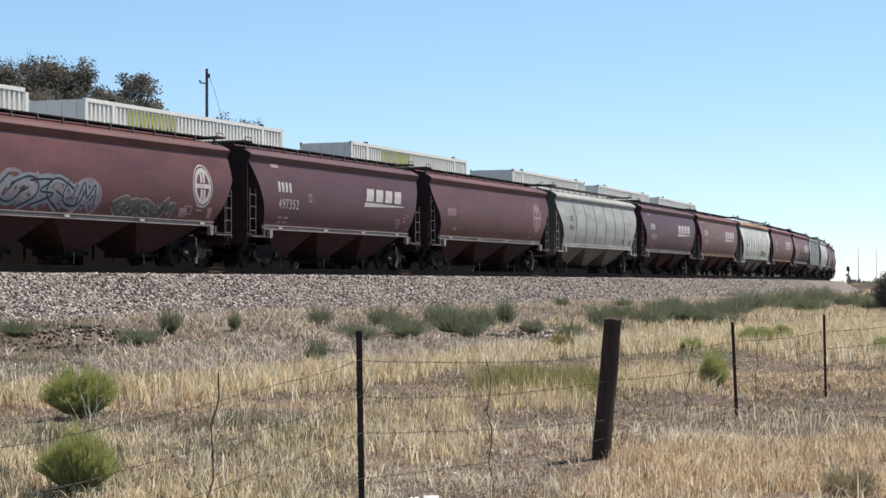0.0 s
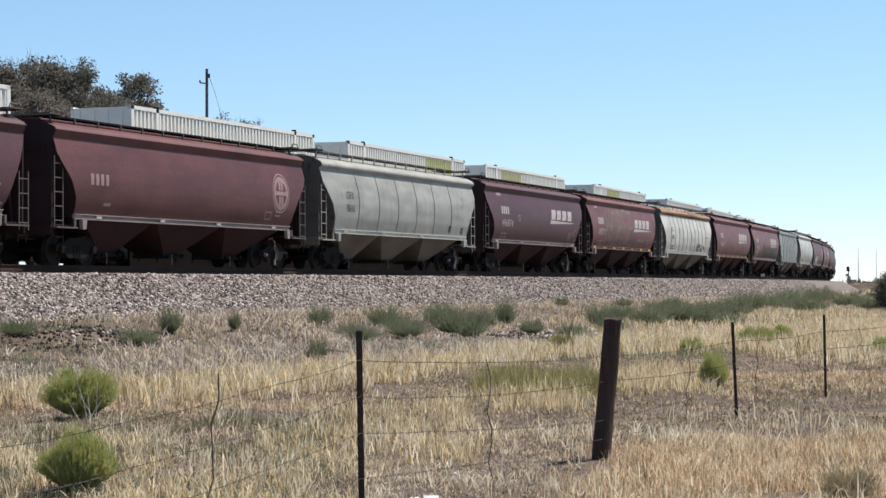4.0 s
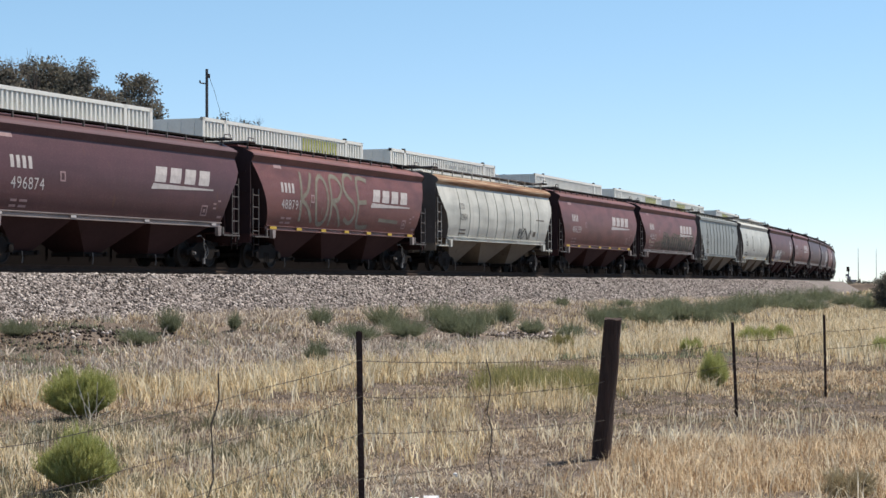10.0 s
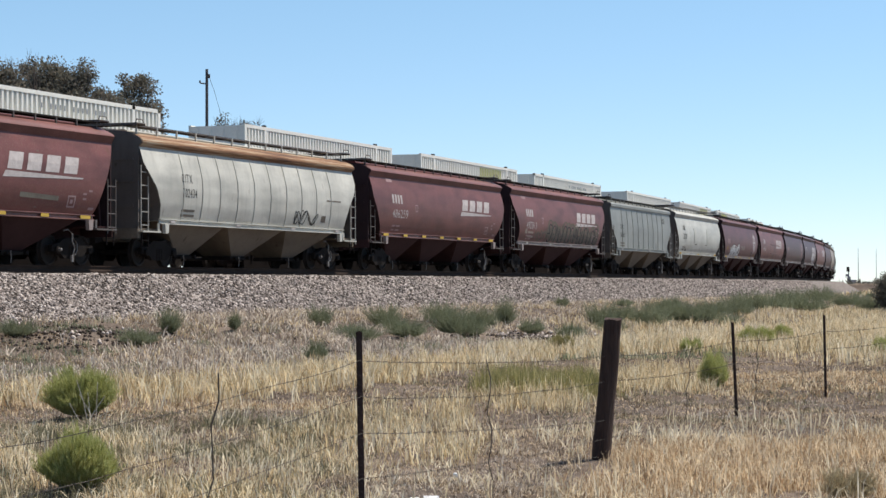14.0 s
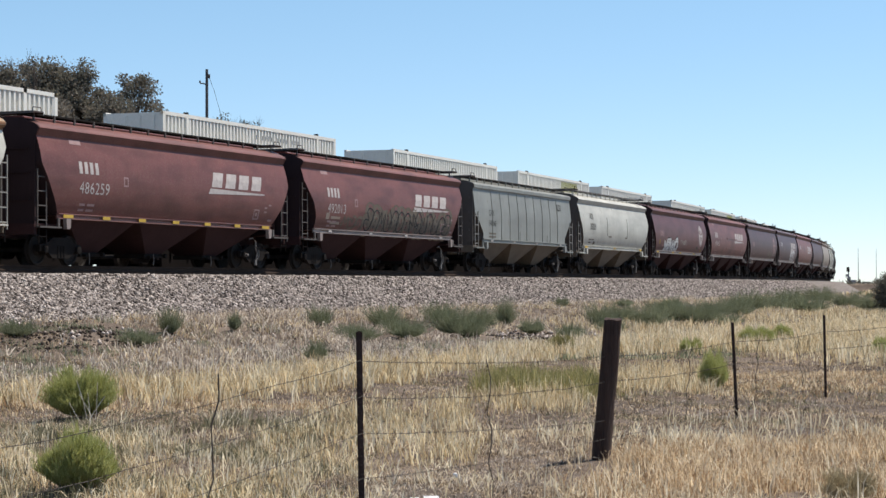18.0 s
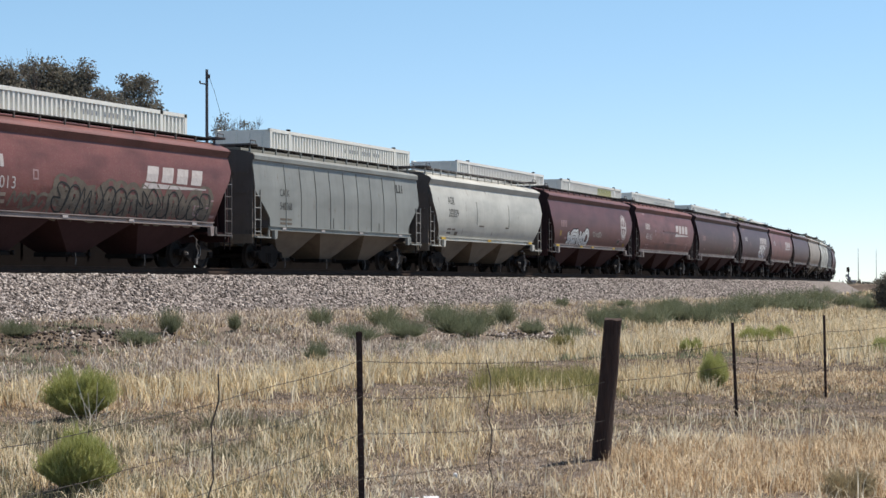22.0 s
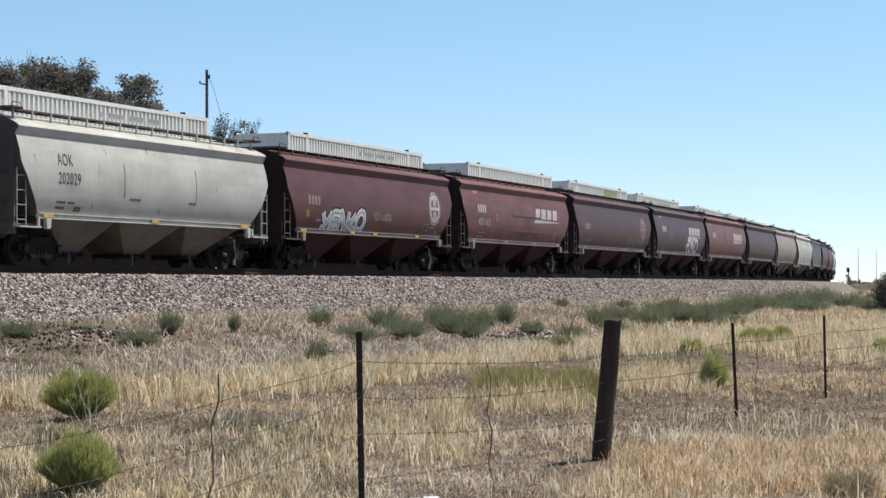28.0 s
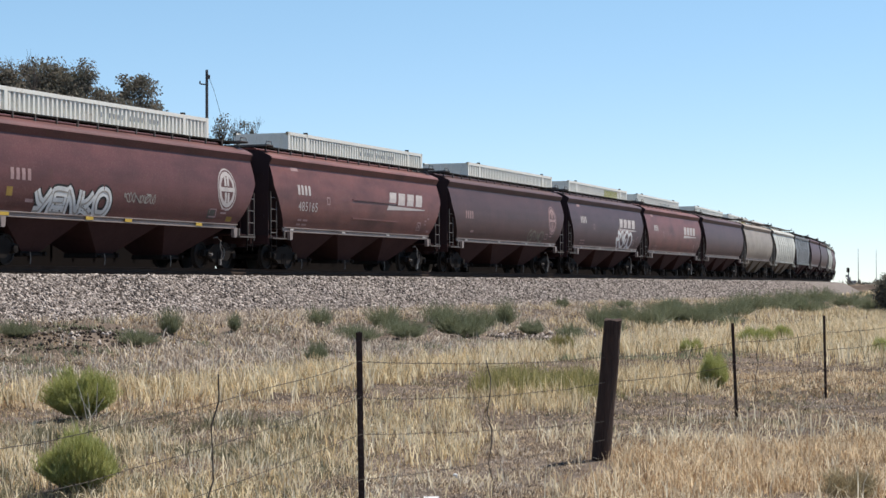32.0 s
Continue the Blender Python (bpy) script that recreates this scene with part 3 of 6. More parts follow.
def make_wheelset(sh):
    for s in (-1, 1):
        sh.lathe([(s * 0.68, 0.485), (s * 0.715, 0.475), (s * 0.725, 0.457), (s * 0.815, 0.452), (s * 0.82, 0.40), (s * 0.775, 0.37), (s * 0.765, 0.17), (s * 0.83, 0.14), (s * 0.83, 0.09)], sides=24)
    sh.lathe([(-0.98, 0.075), (-0.7, 0.085), (0.7, 0.085), (0.98, 0.075)], sides=10)
    for k in range(3):
        a = k * 2.094
        sh.lathe([(-1.0, 0.018), (-0.97, 0.018)], c=(0.045 * math.cos(a), 0, 0.045 * math.sin(a)), sides=6)


def make_coupler(sh):
    sh.box((0.28, 0, 0.86), (0.7, 0.16, 0.16))
    sh.box((0.62, 0.03, 0.86), (0.24, 0.28, 0.26), taper=(0.8, 0.9))
    sh.rod([(0.1, -0.35, 0.75), (0.35, -0.36, 0.52), (0.62, -0.2, 0.42)], 0.025)


def make_walk_post(sh):
    sh.box((0, 0, -0.14), (0.06, 0.05, 0.30))
    sh.box((0, 0.16, -0.02), (0.05, 0.36, 0.05))


def make_walk(L):
    def make(sh):
        sh.box((0, 0, 0), (L - 0.3, 0.46, 0.03))
        for k in range(3):
            sh.box((0, -0.23 + 0.23 * k, -0.015), (L - 0.3, 0.02, 0.045))
    return shared(("walk", L), make)


def make_cross_walk(sh):
    sh.box((0, 0, 0), (0.55, 2.5, 0.035))
    for x in (-0.27, 0.27):
        sh.box((x, 0, -0.03), (0.02, 2.5, 0.05))
    for y in (-1.2, 1.2):
        sh.rod([(-0.25, y, 0), (-0.2, y * 1.0, 0.13), (0.2, y * 1.0, 0.13), (0.25, y, 0)], 0.018, sides=5)


def make_end_platform(sh):
    sh.box((-0.62, 0, 1.18), (1.5, 2.5, 0.05))
    sh.box((0.06, 0, 1.03), (0.16, 2.7, 0.3))
    sh.box((-0.7, 0, 0.98), (1.6, 0.5, 0.36))
    for y in (-1.0, 1.0):
        sh.box((-0.28, y, 2.1), (0.1, 0.12, 1.9), turn=Matrix.Rotation(radians(-8), 3, "Y"))


def make_bracket(sh):
    sh.prism([(-0.10, 1.06), (-0.13, 1.37), (0.13, 1.37), (0.10, 1.09), (0.04, 1.06)], -0.06, 0.06)


def make_brake_wheel(sh):
    sh.lathe([(-0.02, 0.28), (0.02, 0.28), (0.02, 0.24), (-0.02, 0.24)], axis="x", sides=16)
    for k in range(4):
        a = k * math.pi / 4
        sh.rod([(0, -0.26 * math.cos(a), -0.26 * math.sin(a)), (0, 0.26 * math.cos(a), 0.26 * math.sin(a))], 0.016, sides=5)
    sh.box((-0.12, 0, -0.05), (0.2, 0.3, 0.4))


def make_tank(sh):
    sh.lathe([(-0.62, 0.05), (-0.58, 0.16), (0.58, 0.16), (0.62, 0.05)], axis="x", sides=12)


def on_side(kind, x, z, lift=0.007):
    return (x, -(side_width(kind, z) + lift), z)


def side_quad(sh, kind, corners, n=4, lift=0.007):
    """A four-cornered patch (x, z), lower left first and round, laid on the near side."""
    (a, b, c, d) = corners
    rows = max(1, int(abs(b[1] - a[1]) / 0.12))
    pts = []
    for i in range(n + 1):
        u = i / n
        for j in range(rows + 1):
            w = j / rows
            lo = (a[0] + (d[0] - a[0]) * u, a[1] + (d[1] - a[1]) * u)
            hi = (b[0] + (c[0] - b[0]) * u, b[1] + (c[1] - b[1]) * u)
            pts.append(on_side(kind, lo[0] + (hi[0] - lo[0]) * w, lo[1] + (hi[1] - lo[1]) * w, lift))
    k = rows + 1
    return sh.add(pts, [(i * k + j, i * k + j + 1, (i + 1) * k + j + 1, (i + 1) * k + j) for i in range(n) for j in range(rows)])


def side_stroke(sh, kind, pts, width, lift=0.007):
    """A painted line through points (x, z) on the near side."""
    P = [Vector((x, z)) for x, z in pts]
    left = []
    for i, p in enumerate(P):
        d = (P[min(i + 1, len(P) - 1)] - P[max(i - 1, 0)])
        d = d.normalized() if d.length else Vector((1, 0))
        nrm = Vector((-d.y, d.x)) * width / 2
        left += [on_side(kind, p.x + nrm.x, p.y + nrm.y, lift), on_side(kind, p.x - nrm.x, p.y - nrm.y, lift)]
    return sh.add(left, [(2 * i, 2 * i + 1, 2 * i + 3, 2 * i + 2) for i in range(len(P) - 1)])


def lettering(name, text, kind, x, z, height, mat, parent, squeeze=0.8, label=""):
    """Stencilled characters laid on the near side: x, z is the lower left."""
    cu = bpy.data.curves.new(name, "FONT")
    cu.body, cu.size, cu.space_character = text, height * 1.38, 1.12
    tmp = bpy.data.objects.new(name, cu)
    me = bpy.data.meshes.new_from_object(tmp)
    bpy.data.objects.remove(tmp)
    bpy.data.curves.remove(cu)
    for q in me.vertices:
        q.co = on_side(kind, x + q.co.x * squeeze, z + q.co.y, 0.008)
    me.materials.clear()
    return link(name, me, mat, parent, label)


def slanted_blocks(parent, kind, x, z, w, h, mat):
    """The owner's sign: four slanted blocks over a wedge, as plain shapes."""
    bw, lean = w / 4.2, 0.42
    for k in range(4):
        x0 = x + 0.1 + k * bw
        quad = [(x0, z), (x0 + lean * h, z + h), (x0 + 0.74 * bw + lean * h, z + h), (x0 + 0.74 * bw, z)]
        part("sign_block", side_quad(Shape(), kind, quad, 1), mat, parent, "faded white slanted block")
    wedge = side_quad(Shape(), kind, [(x - 0.12, z - h * 0.48), (x + 0.02, z - h * 0.10), (x + w, z - h * 0.20), (x + w - 0.04, z - h * 0.28)], 6)
    part("sign_wedge", wedge, mat, parent, "faded white wedge")


def ring_and_cross(parent, kind, x, z, r, mat):
    """A thin ring, a broad worn ring inside it and a cross with slit arms."""
    sh, n = Shape(), 36
    for r0, r1 in ((0.93 * r, r), (0.64 * r, 0.85 * r)):
        pts = []
        for k in range(n + 1):
            a = 2 * math.pi * k / n
            pts += [on_side(kind, x + r0 * math.cos(a) * 0.93, z + r0 * math.sin(a)), on_side(kind, x + r1 * math.cos(a) * 0.93, z + r1 * math.sin(a))]
        sh.add(pts, [(2 * k, 2 * k + 1, 2 * k + 3, 2 * k + 2) for k in range(n)])
    part("ring", sh, mat, parent, "faded white double ring")
    sh, b, g = Shape(), 0.24 * r, 0.035 * r
    for sx in (-1, 1):
        for z0, z1 in ((-0.62 * r, -g - 0.12 * r), (0.12 * r + g, 0.62 * r)):
            xa, xb = sorted((x + sx * g, x + sx * b))
            side_quad(sh, kind, [(xa, z + z0), (xa, z + z1), (xb, z + z1), (xb, z + z0)], 1, 0.009)
    side_quad(sh, kind, [(x - 0.60 * r, z - 0.10 * r), (x - 0.60 * r, z + 0.10 * r), (x + 0.60 * r, z + 0.10 * r), (x + 0.60 * r, z - 0.10 * r)], 3, 0.009)
    return part("cross", sh, mat, parent, "faded white cross")


def bars(parent, kind, rows, mat, name="stencil_bar"):
    """Small writing that cannot be read: x, z, width, height."""
    for x, z, w, h in rows:
        part(name, side_quad(Shape(), kind, [(x, z), (x, z + h), (x + w, z + h), (x + w, z)], 2), mat, parent)


def owner_mark(parent, kind, x, z, h, mat):
    """Four upright bars for the short owner's mark."""
    bars(parent, kind, [(x + k * h * 0.85, z, h * 0.5, h) for k in range(4)], mat, "owner_mark_bar")


def scrawl(parent, kind, x, z, w, h, letters, mats, seed, thick=0.12, name="spray_stroke", label=""):
    """Sprayed looping strokes: a filled body with an outline, no words."""
    rng = random.Random(seed)
    step = w / letters
    for j, mat in enumerate(mats):
        for k in range(letters):
            sh = Shape()
            cx = x + (k + 0.5) * step
            lean = rng.uniform(-0.12, 0.22) * h
            top, pts = h * rng.uniform(0.8, 1.05), []
            fx, fy, p1, p2 = rng.choice((1.0, 1.5, 2.0)), rng.choice((1.5, 2.0, 2.5)), rng.uniform(0, 6.28), rng.uniform(0, 6.28)
            for i in range(23):
                u = i / 22
                p = (0.52 * step * math.sin(6.28 * fx * u + p1), top * (0.5 + 0.46 * math.sin(6.28 * fy * u + p2)))
                pts.append((cx + p[0] + lean * (p[1] / h - 0.5), z + p[1]))
            side_stroke(sh, kind, pts, thick * (1.0 if j or len(mats) == 1 else 2.1), 0.009 + 0.004 * j)
            part(name, sh, mat, parent, label if j == 0 else "")


GLYPH = {     # strokes in a unit square
    "K": [[(0.08, 0), (0.05, 0.5), (0.1, 1.0)], [(0.85, 1.0), (0.5, 0.62), (0.12, 0.45), (0.5, 0.3), (0.95, 0.0)]],
    "O": [[(0.5, 0.98), (0.2, 0.85), (0.06, 0.5), (0.2, 0.12), (0.5, 0.02), (0.82, 0.14), (0.95, 0.5), (0.8, 0.86), (0.5, 0.98)]],
    "R": [[(0.1, 0.0), (0.1, 0.5), (0.08, 0.97), (0.6, 0.98), (0.88, 0.78), (0.6, 0.55), (0.14, 0.5), (0.5, 0.36), (0.95, 0.0)]],
    "S": [[(0.92, 0.9), (0.6, 1.0), (0.2, 0.9), (0.1, 0.68), (0.4, 0.52), (0.8, 0.4), (0.88, 0.18), (0.55, 0.02), (0.08, 0.1)]],
    "E": [[(0.95, 0.97), (0.15, 0.98), (0.1, 0.5), (0.12, 0.03), (0.98, 0.02)], [(0.12, 0.5), (0.75, 0.52)]],
    "Y": [[(0.05, 0.98), (0.25, 0.6), (0.5, 0.45)], [(0.95, 1.0), (0.6, 0.5), (0.3, 0.05), (0.05, 0.02)]],
    "N": [[(0.05, 0.0), (0.1, 0.95), (0.35, 0.7), (0.7, 0.1), (0.88, 0.02), (0.95, 1.0)]],
    "arch": [[(0.05, 0.0), (0.08, 0.65), (0.3, 0.96), (0.65, 0.98), (0.9, 0.7), (0.95, 0.0)], [(0.5, 0.15), (0.52, 0.6)]],
    "hook": [[(0.1, 0.95), (0.08, 0.3), (0.3, 0.05), (0.7, 0.05), (0.92, 0.35), (0.9, 0.9)], [(0.5, 0.4), (0.5, 0.9)]],
    "loop": [[(0.1, 0.02), (0.12, 0.95), (0.7, 0.98), (0.9, 0.7), (0.5, 0.5), (0.92, 0.3), (0.75, 0.04), (0.12, 0.02)]],
    "bolt": [[(0.1, 0.05), (0.25, 0.95), (0.5, 0.4), (0.75, 0.95), (0.92, 0.05)]],
}


def rounded(pts, n=4):
    """A smooth line through the points."""
    P = [Vector(p) for p in pts]
    if len(P) < 3:
        return pts
    out = []
    for i in range(len(P) - 1):
        a, b, c, d = P[max(0, i - 1)], P[i], P[i + 1], P[min(len(P) - 1, i + 2)]
        for k in range(n):
            u = k / n
            out.append(tuple(0.5 * (2 * b + (c - a) * u + (2 * a - 5 * b + 4 * c - d) * u * u + (3 * b - a - 3 * c + d) * u ** 3)))
    return out + [tuple(P[-1])]


def sprayed(parent, kind, x, z, w, h, signs, coats, seed, label, lean=0.08, overlap=0.1, jumble=0.0, drips=0):
    """Sprayed signs side by side; coats are (paint, width of the stroke), the lowest first."""
    rng = random.Random(seed)
    step = w / len(signs)
    for i, sign in enumerate(signs):
        x0, top, dz, tilt = x + i * step, h * rng.uniform(0.88, 1.06), h * rng.uniform(-0.04, 0.05), lean + rng.uniform(-0.08, 0.08)
        wide, spin, flip = step * (1 + overlap), jumble * rng.uniform(-1, 1), jumble and rng.random() < 0.5
        runs = [(rng.random(), rng.uniform(0.1, 0.5), rng.uniform(0.15, 0.4)) for _ in range(drips)]
        for j, (mat, thick) in enumerate(coats):
            sh = Shape()
            for stroke in GLYPH[sign]:
                line = []
                for u, v in rounded(stroke):
                    u, v = (1 - u if flip else u) - 0.5, v - 0.5
                    u, v = u * math.cos(spin) - v * math.sin(spin) + 0.5, u * math.sin(spin) + v * math.cos(spin) + 0.5
                    line.append((x0 + u * wide + tilt * v * h, max(1.56, z + dz + v * top)))
                side_stroke(sh, kind, line, thick, 0.008 + 0.004 * j)
            for u, v, drop in runs:
                side_stroke(sh, kind, [(x0 + u * wide, z + v * top), (x0 + u * wide, max(1.56, z + (v - drop) * top))], 0.03, 0.008)
            part("spray_stroke", sh, mat, parent, label if j == len(coats) - 1 else "")


def hopper_wagon(k, L, kind, mat, label, roof_mat=None, posts=14, sill_mat=None, seams=0):
    root = empty("hopper_wagon")
    tagged(root, label, "freight wagon", "hopper wagons of the train")
    half = L / 2
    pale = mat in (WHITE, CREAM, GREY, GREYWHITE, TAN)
    under = UNDERSHADEPALE if pale else UNDERSHADE
    board = 4.50 if pale and kind != "flat" else 4.42 if kind != "flat" else 4.36
    body = link("body", make_body(kind, L), mat, root)
    for e in (-1, 1):
        turn = 0 if e > 0 else 180
        link("slope_sheet", make_slope_sheet(kind, L), ENDSHADEGREY if pale else ENDSHADE, root, "dark slope sheet with shade in its colour", m=pose(0, 0, 0, 0, 0, turn))
        link("end_wall", make_end_wall(kind), ENDSHADEGREY if pale else ENDSHADE, root, "dark end wall with shade in its colour", m=pose(e * half, 0, 0, 0, 0, turn))
    link("roof", make_roof(kind, L), roof_mat or mat, root, "rust-stained roof edge" if roof_mat else "")
    hatch = shared(("hatch", L), lambda sh: sh.extrude_x([(-0.5, 4.2), (-0.47, 4.38), (-0.35, 4.42), (0.35, 4.42), (0.47, 4.38), (0.5, 4.2)], -L / 2 + 0.7, L / 2 - 0.7))
    link("roof_hatch", hatch, mat, root)
    for y in (-0.80, 0.80):
        walk_ob = link("roof_walkway", make_walk(L), GALV if pale and kind != "flat" else STEEL, root, m=pose(0, y, board))
        for i in range(posts):
            x = -half + 0.35 + (L - 0.7) * i / (posts - 1)
            link("walkway_post", shared("walk_post", make_walk_post), mat if pale else GALV, walk_ob, m=pose(x, -0.22 if y < 0 else 0.22, 0, 0, 0, 0 if y < 0 else 180))
    for e in (-1, 1):
        link("cross_walkway", shared("cross_walk", make_cross_walk), GALV, root, m=pose(e * (half - 0.25), 0, board + 0.04))
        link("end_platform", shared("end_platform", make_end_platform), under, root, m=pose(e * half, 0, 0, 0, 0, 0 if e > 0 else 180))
        link("coupler", shared("coupler", make_coupler), STEEL, root, m=pose(e * half, 0, 0, 0, 0, 0 if e > 0 else 180))
        for y in (-1, 1):
            link("ladder", make_ladder(5 if kind in ("round", "bowed") else 4, 0.46, 1.1 if e < 0 else 0.98), GALV if not pale else PALESTEEL, root, m=pose(e * (half - 0.14), y * 1.44, 0))
            plate = shared("step_plate", lambda sh: sh.box((0, 0, 1.10), (1.15, 0.16, 0.05)).box((-0.52, 0, 1.24), (0.10, 0.05, 0.28)))
            link("step_plate", plate, mat if pale else GALV, root, m=pose(e * (half - 0.52), y * 1.43, 0, 0, 0, 0 if e > 0 else 180))
            link("step", make_ladder(1, 0.40, 0.62), WELL, root, m=pose(e * (half - 0.2), y * 1.42, 0))
            link("sill_bracket", shared("bracket", make_bracket), mat if pale else SILL, root, m=pose(e * (half - 1.45), y * 1.47, 0))
    link("brake_wheel", shared("brake_wheel", make_brake_wheel, 30), STEEL, root, m=pose(-half - 0.12, 0.45, 2.4))
    link("air_reservoir", shared("tank", make_tank, 40), STEEL, root, m=pose(half - 1.1, 0.35, 1.4))
    for y in (-1, 1):
        sill = shared(("sill", L, kind), lambda sh: sh.extrude_x([(-0.05, 1.36), (0.05, 1.36), (0.05, 1.39), (-0.01, 1.40), (-0.01, 1.49), (0.05, 1.50), (0.05, 1.53), (-0.05, 1.53)], -half + 1.08, half - 1.08))
        link("side_sill", sill, sill_mat or mat, root, m=pose(0, y * (side_width(kind, 1.48) + 0.03), 0, 0, 0, 0 if y > 0 else 180))
    reach, mid = half - 1.55, (half - 1.55) * 0.345
    for cx, tops in ((0.0, (mid, mid)), (-0.60 * reach + 0.0, (0.40 * reach, 0.60 * reach - mid)), (0.60 * reach, (0.60 * reach - mid, 0.40 * reach))):
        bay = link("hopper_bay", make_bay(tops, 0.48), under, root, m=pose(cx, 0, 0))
        link("discharge_gate", shared("gate", make_gate), STEEL, bay)
        link("gate_handle", shared("gate_handle", make_gate_handle), WORN, bay, "pale worn handle", m=pose(-0.5, -0.86, 0))
    link("brake_lever", shared("brake_lever", make_brake_lever, 40), WORN, root, "worn bare steel lever", m=pose(half - 2.1, -1.24, 0))
    link("bearing_cap", shared("cap", lambda sh: sh.lathe([(-0.06, 0.03), (-0.05, 0.05), (0.05, 0.055)], sides=10)), WORN, root, m=pose(half - 2.64, -1.2, 0.457))
    wheels = []
    for e in (-1, 1):
        cx = e * (half - 1.75)
        for y in (-1, 1):
            link("truck_side_frame", shared("side_frame", make_side_frame, 30), STEEL, root, m=pose(cx, y * 1.0, 0, 0, 0, 0 if y < 0 else 180))
        link("truck_bolster", shared("bolster", lambda sh: sh.box((0, 0, 0.66), (0.36, 2.0, 0.26), taper=(0.9, 0.95))), STEEL, root, m=pose(cx, 0, 0))
        for dx in (-0.89, 0.89):
            w = link("wheelset", shared("wheelset", make_wheelset, 30), TREAD, root, m=pose(cx + dx, 0, 0.457))
            wheels.append((w, cx + dx))
    if seams:
        for i in range(1, seams):
            x = -half + 1.2 + (L - 2.4) * i / seams
            sh = Shape()
            wdt = 0.016 if kind == "flat" else 0.014
            zz = np.linspace(1.53, 3.76, 12)
            if abs(x) > half - 1.3:
                zz = zz[zz > 1.9]
            pts = []
            for z in zz:
                pts += [on_side(kind, x - wdt, z, -0.01), on_side(kind, x - wdt, z, 0.022), on_side(kind, x + wdt, z, 0.022), on_side(kind, x + wdt, z, -0.01)]
            sh.add(pts, [(4 * j + q, 4 * j + q + 1, 4 * j + q + 5, 4 * j + q + 4) for j in range(len(zz) - 1) for q in range(3)])
            part("panel_seam", sh, mat, root)
    return root, body, wheels


# number: middle along the train, length, form, paint, label
WAGONS = [
    (-68.5, 17.0, "curved", BROWN, "brown-red covered hopper wagon with sprayed scrawls and a round sign"),
    (-50.48, 15.88, "slant", PLUM, "plum covered hopper wagon with faded white sign and number"),
    (-32.6, 16.85, "bowed", BROWN, "brown-red covered hopper wagon with a round cross sign"),
    (-14.12, 16.88, "round", GREYWHITE, "off-white covered hopper wagon with welded panel seams"),
    (4.0, 15.95, "bowed", PLUM, "dark plum covered hopper wagon with white sign"),
    (21.38, 16.3, "slant", RED, "red covered hopper wagon with large green-grey scrawl"),
    (39.5, 16.55, "round", CREAM, "chalky white covered hopper wagon with rusty roof edge"),
    (57.57, 16.2, "curved", RED, "red covered hopper wagon with yellow reflectors on its sill"),
    (75.55, 16.85, "bowed", RED, "red covered hopper wagon with olive scrawl along its lower side"),
    (93.73, 15.6, "flat", GREY, "grey-green ribbed covered hopper wagon"),
    (110.7, 15.6, "curved", WHITE, "off-white smooth covered hopper wagon with yellow-patched sill"),
    (128.55, 16.9, "curved", BROWN, "brown-red covered hopper wagon with white scrawl and round sign"),
    (146.8, 16.6, "curved", RED, "red covered hopper wagon with white sign"),
    (165.12, 17.2, "curved", DARKBROWN, "dark brown covered hopper wagon with faded round sign"),
    (183.1, 16.2, "curved", PURPLE, "dark purple covered hopper wagon with white scrawl"),
    (200.6, 16.9, "curved", RED, "faded red covered hopper wagon"),
    (218.9, 16.8, "curved", DARKBROWN, "dark brown covered hopper wagon"),
    (236.6, 16.0, "curved", TAN, "tan covered hopper wagon"),
    (254.8, 17.0, "round", CREAM, "chalky white covered hopper wagon"),
    (273.2, 16.2, "flat", SLATE, "slate grey covered hopper wagon"),
    (289.4, 14.8, "curved", PLUM, "plum covered hopper wagon"),
    (306.2, 16.0, "curved", DARKBROWN, "dark brown covered hopper wagon"),
    (324.0, 16.2, "round", GREYWHITE, "off-white covered hopper wagon"),
    (341.8, 16.2, "curved", BROWN, "brown-red covered hopper wagon"),
    (359.6, 16.2, "curved", PLUM, "plum covered hopper wagon"),
    (395.2, 16.2, "curved", BROWN, "brown-red covered hopper wagon"),
]
for i in range(13):    # the unseen tail beyond the bend, added to stop sky showing under the train
    WAGONS.append((377.4 if i == 0 else 395.2 + 17.8 * i, 16.2, "curved", (PLUM, BROWN, DARKBROWN)[i % 3], ("plum", "brown-red", "dark brown")[i % 3] + " covered hopper wagon"))
TRAIN = []


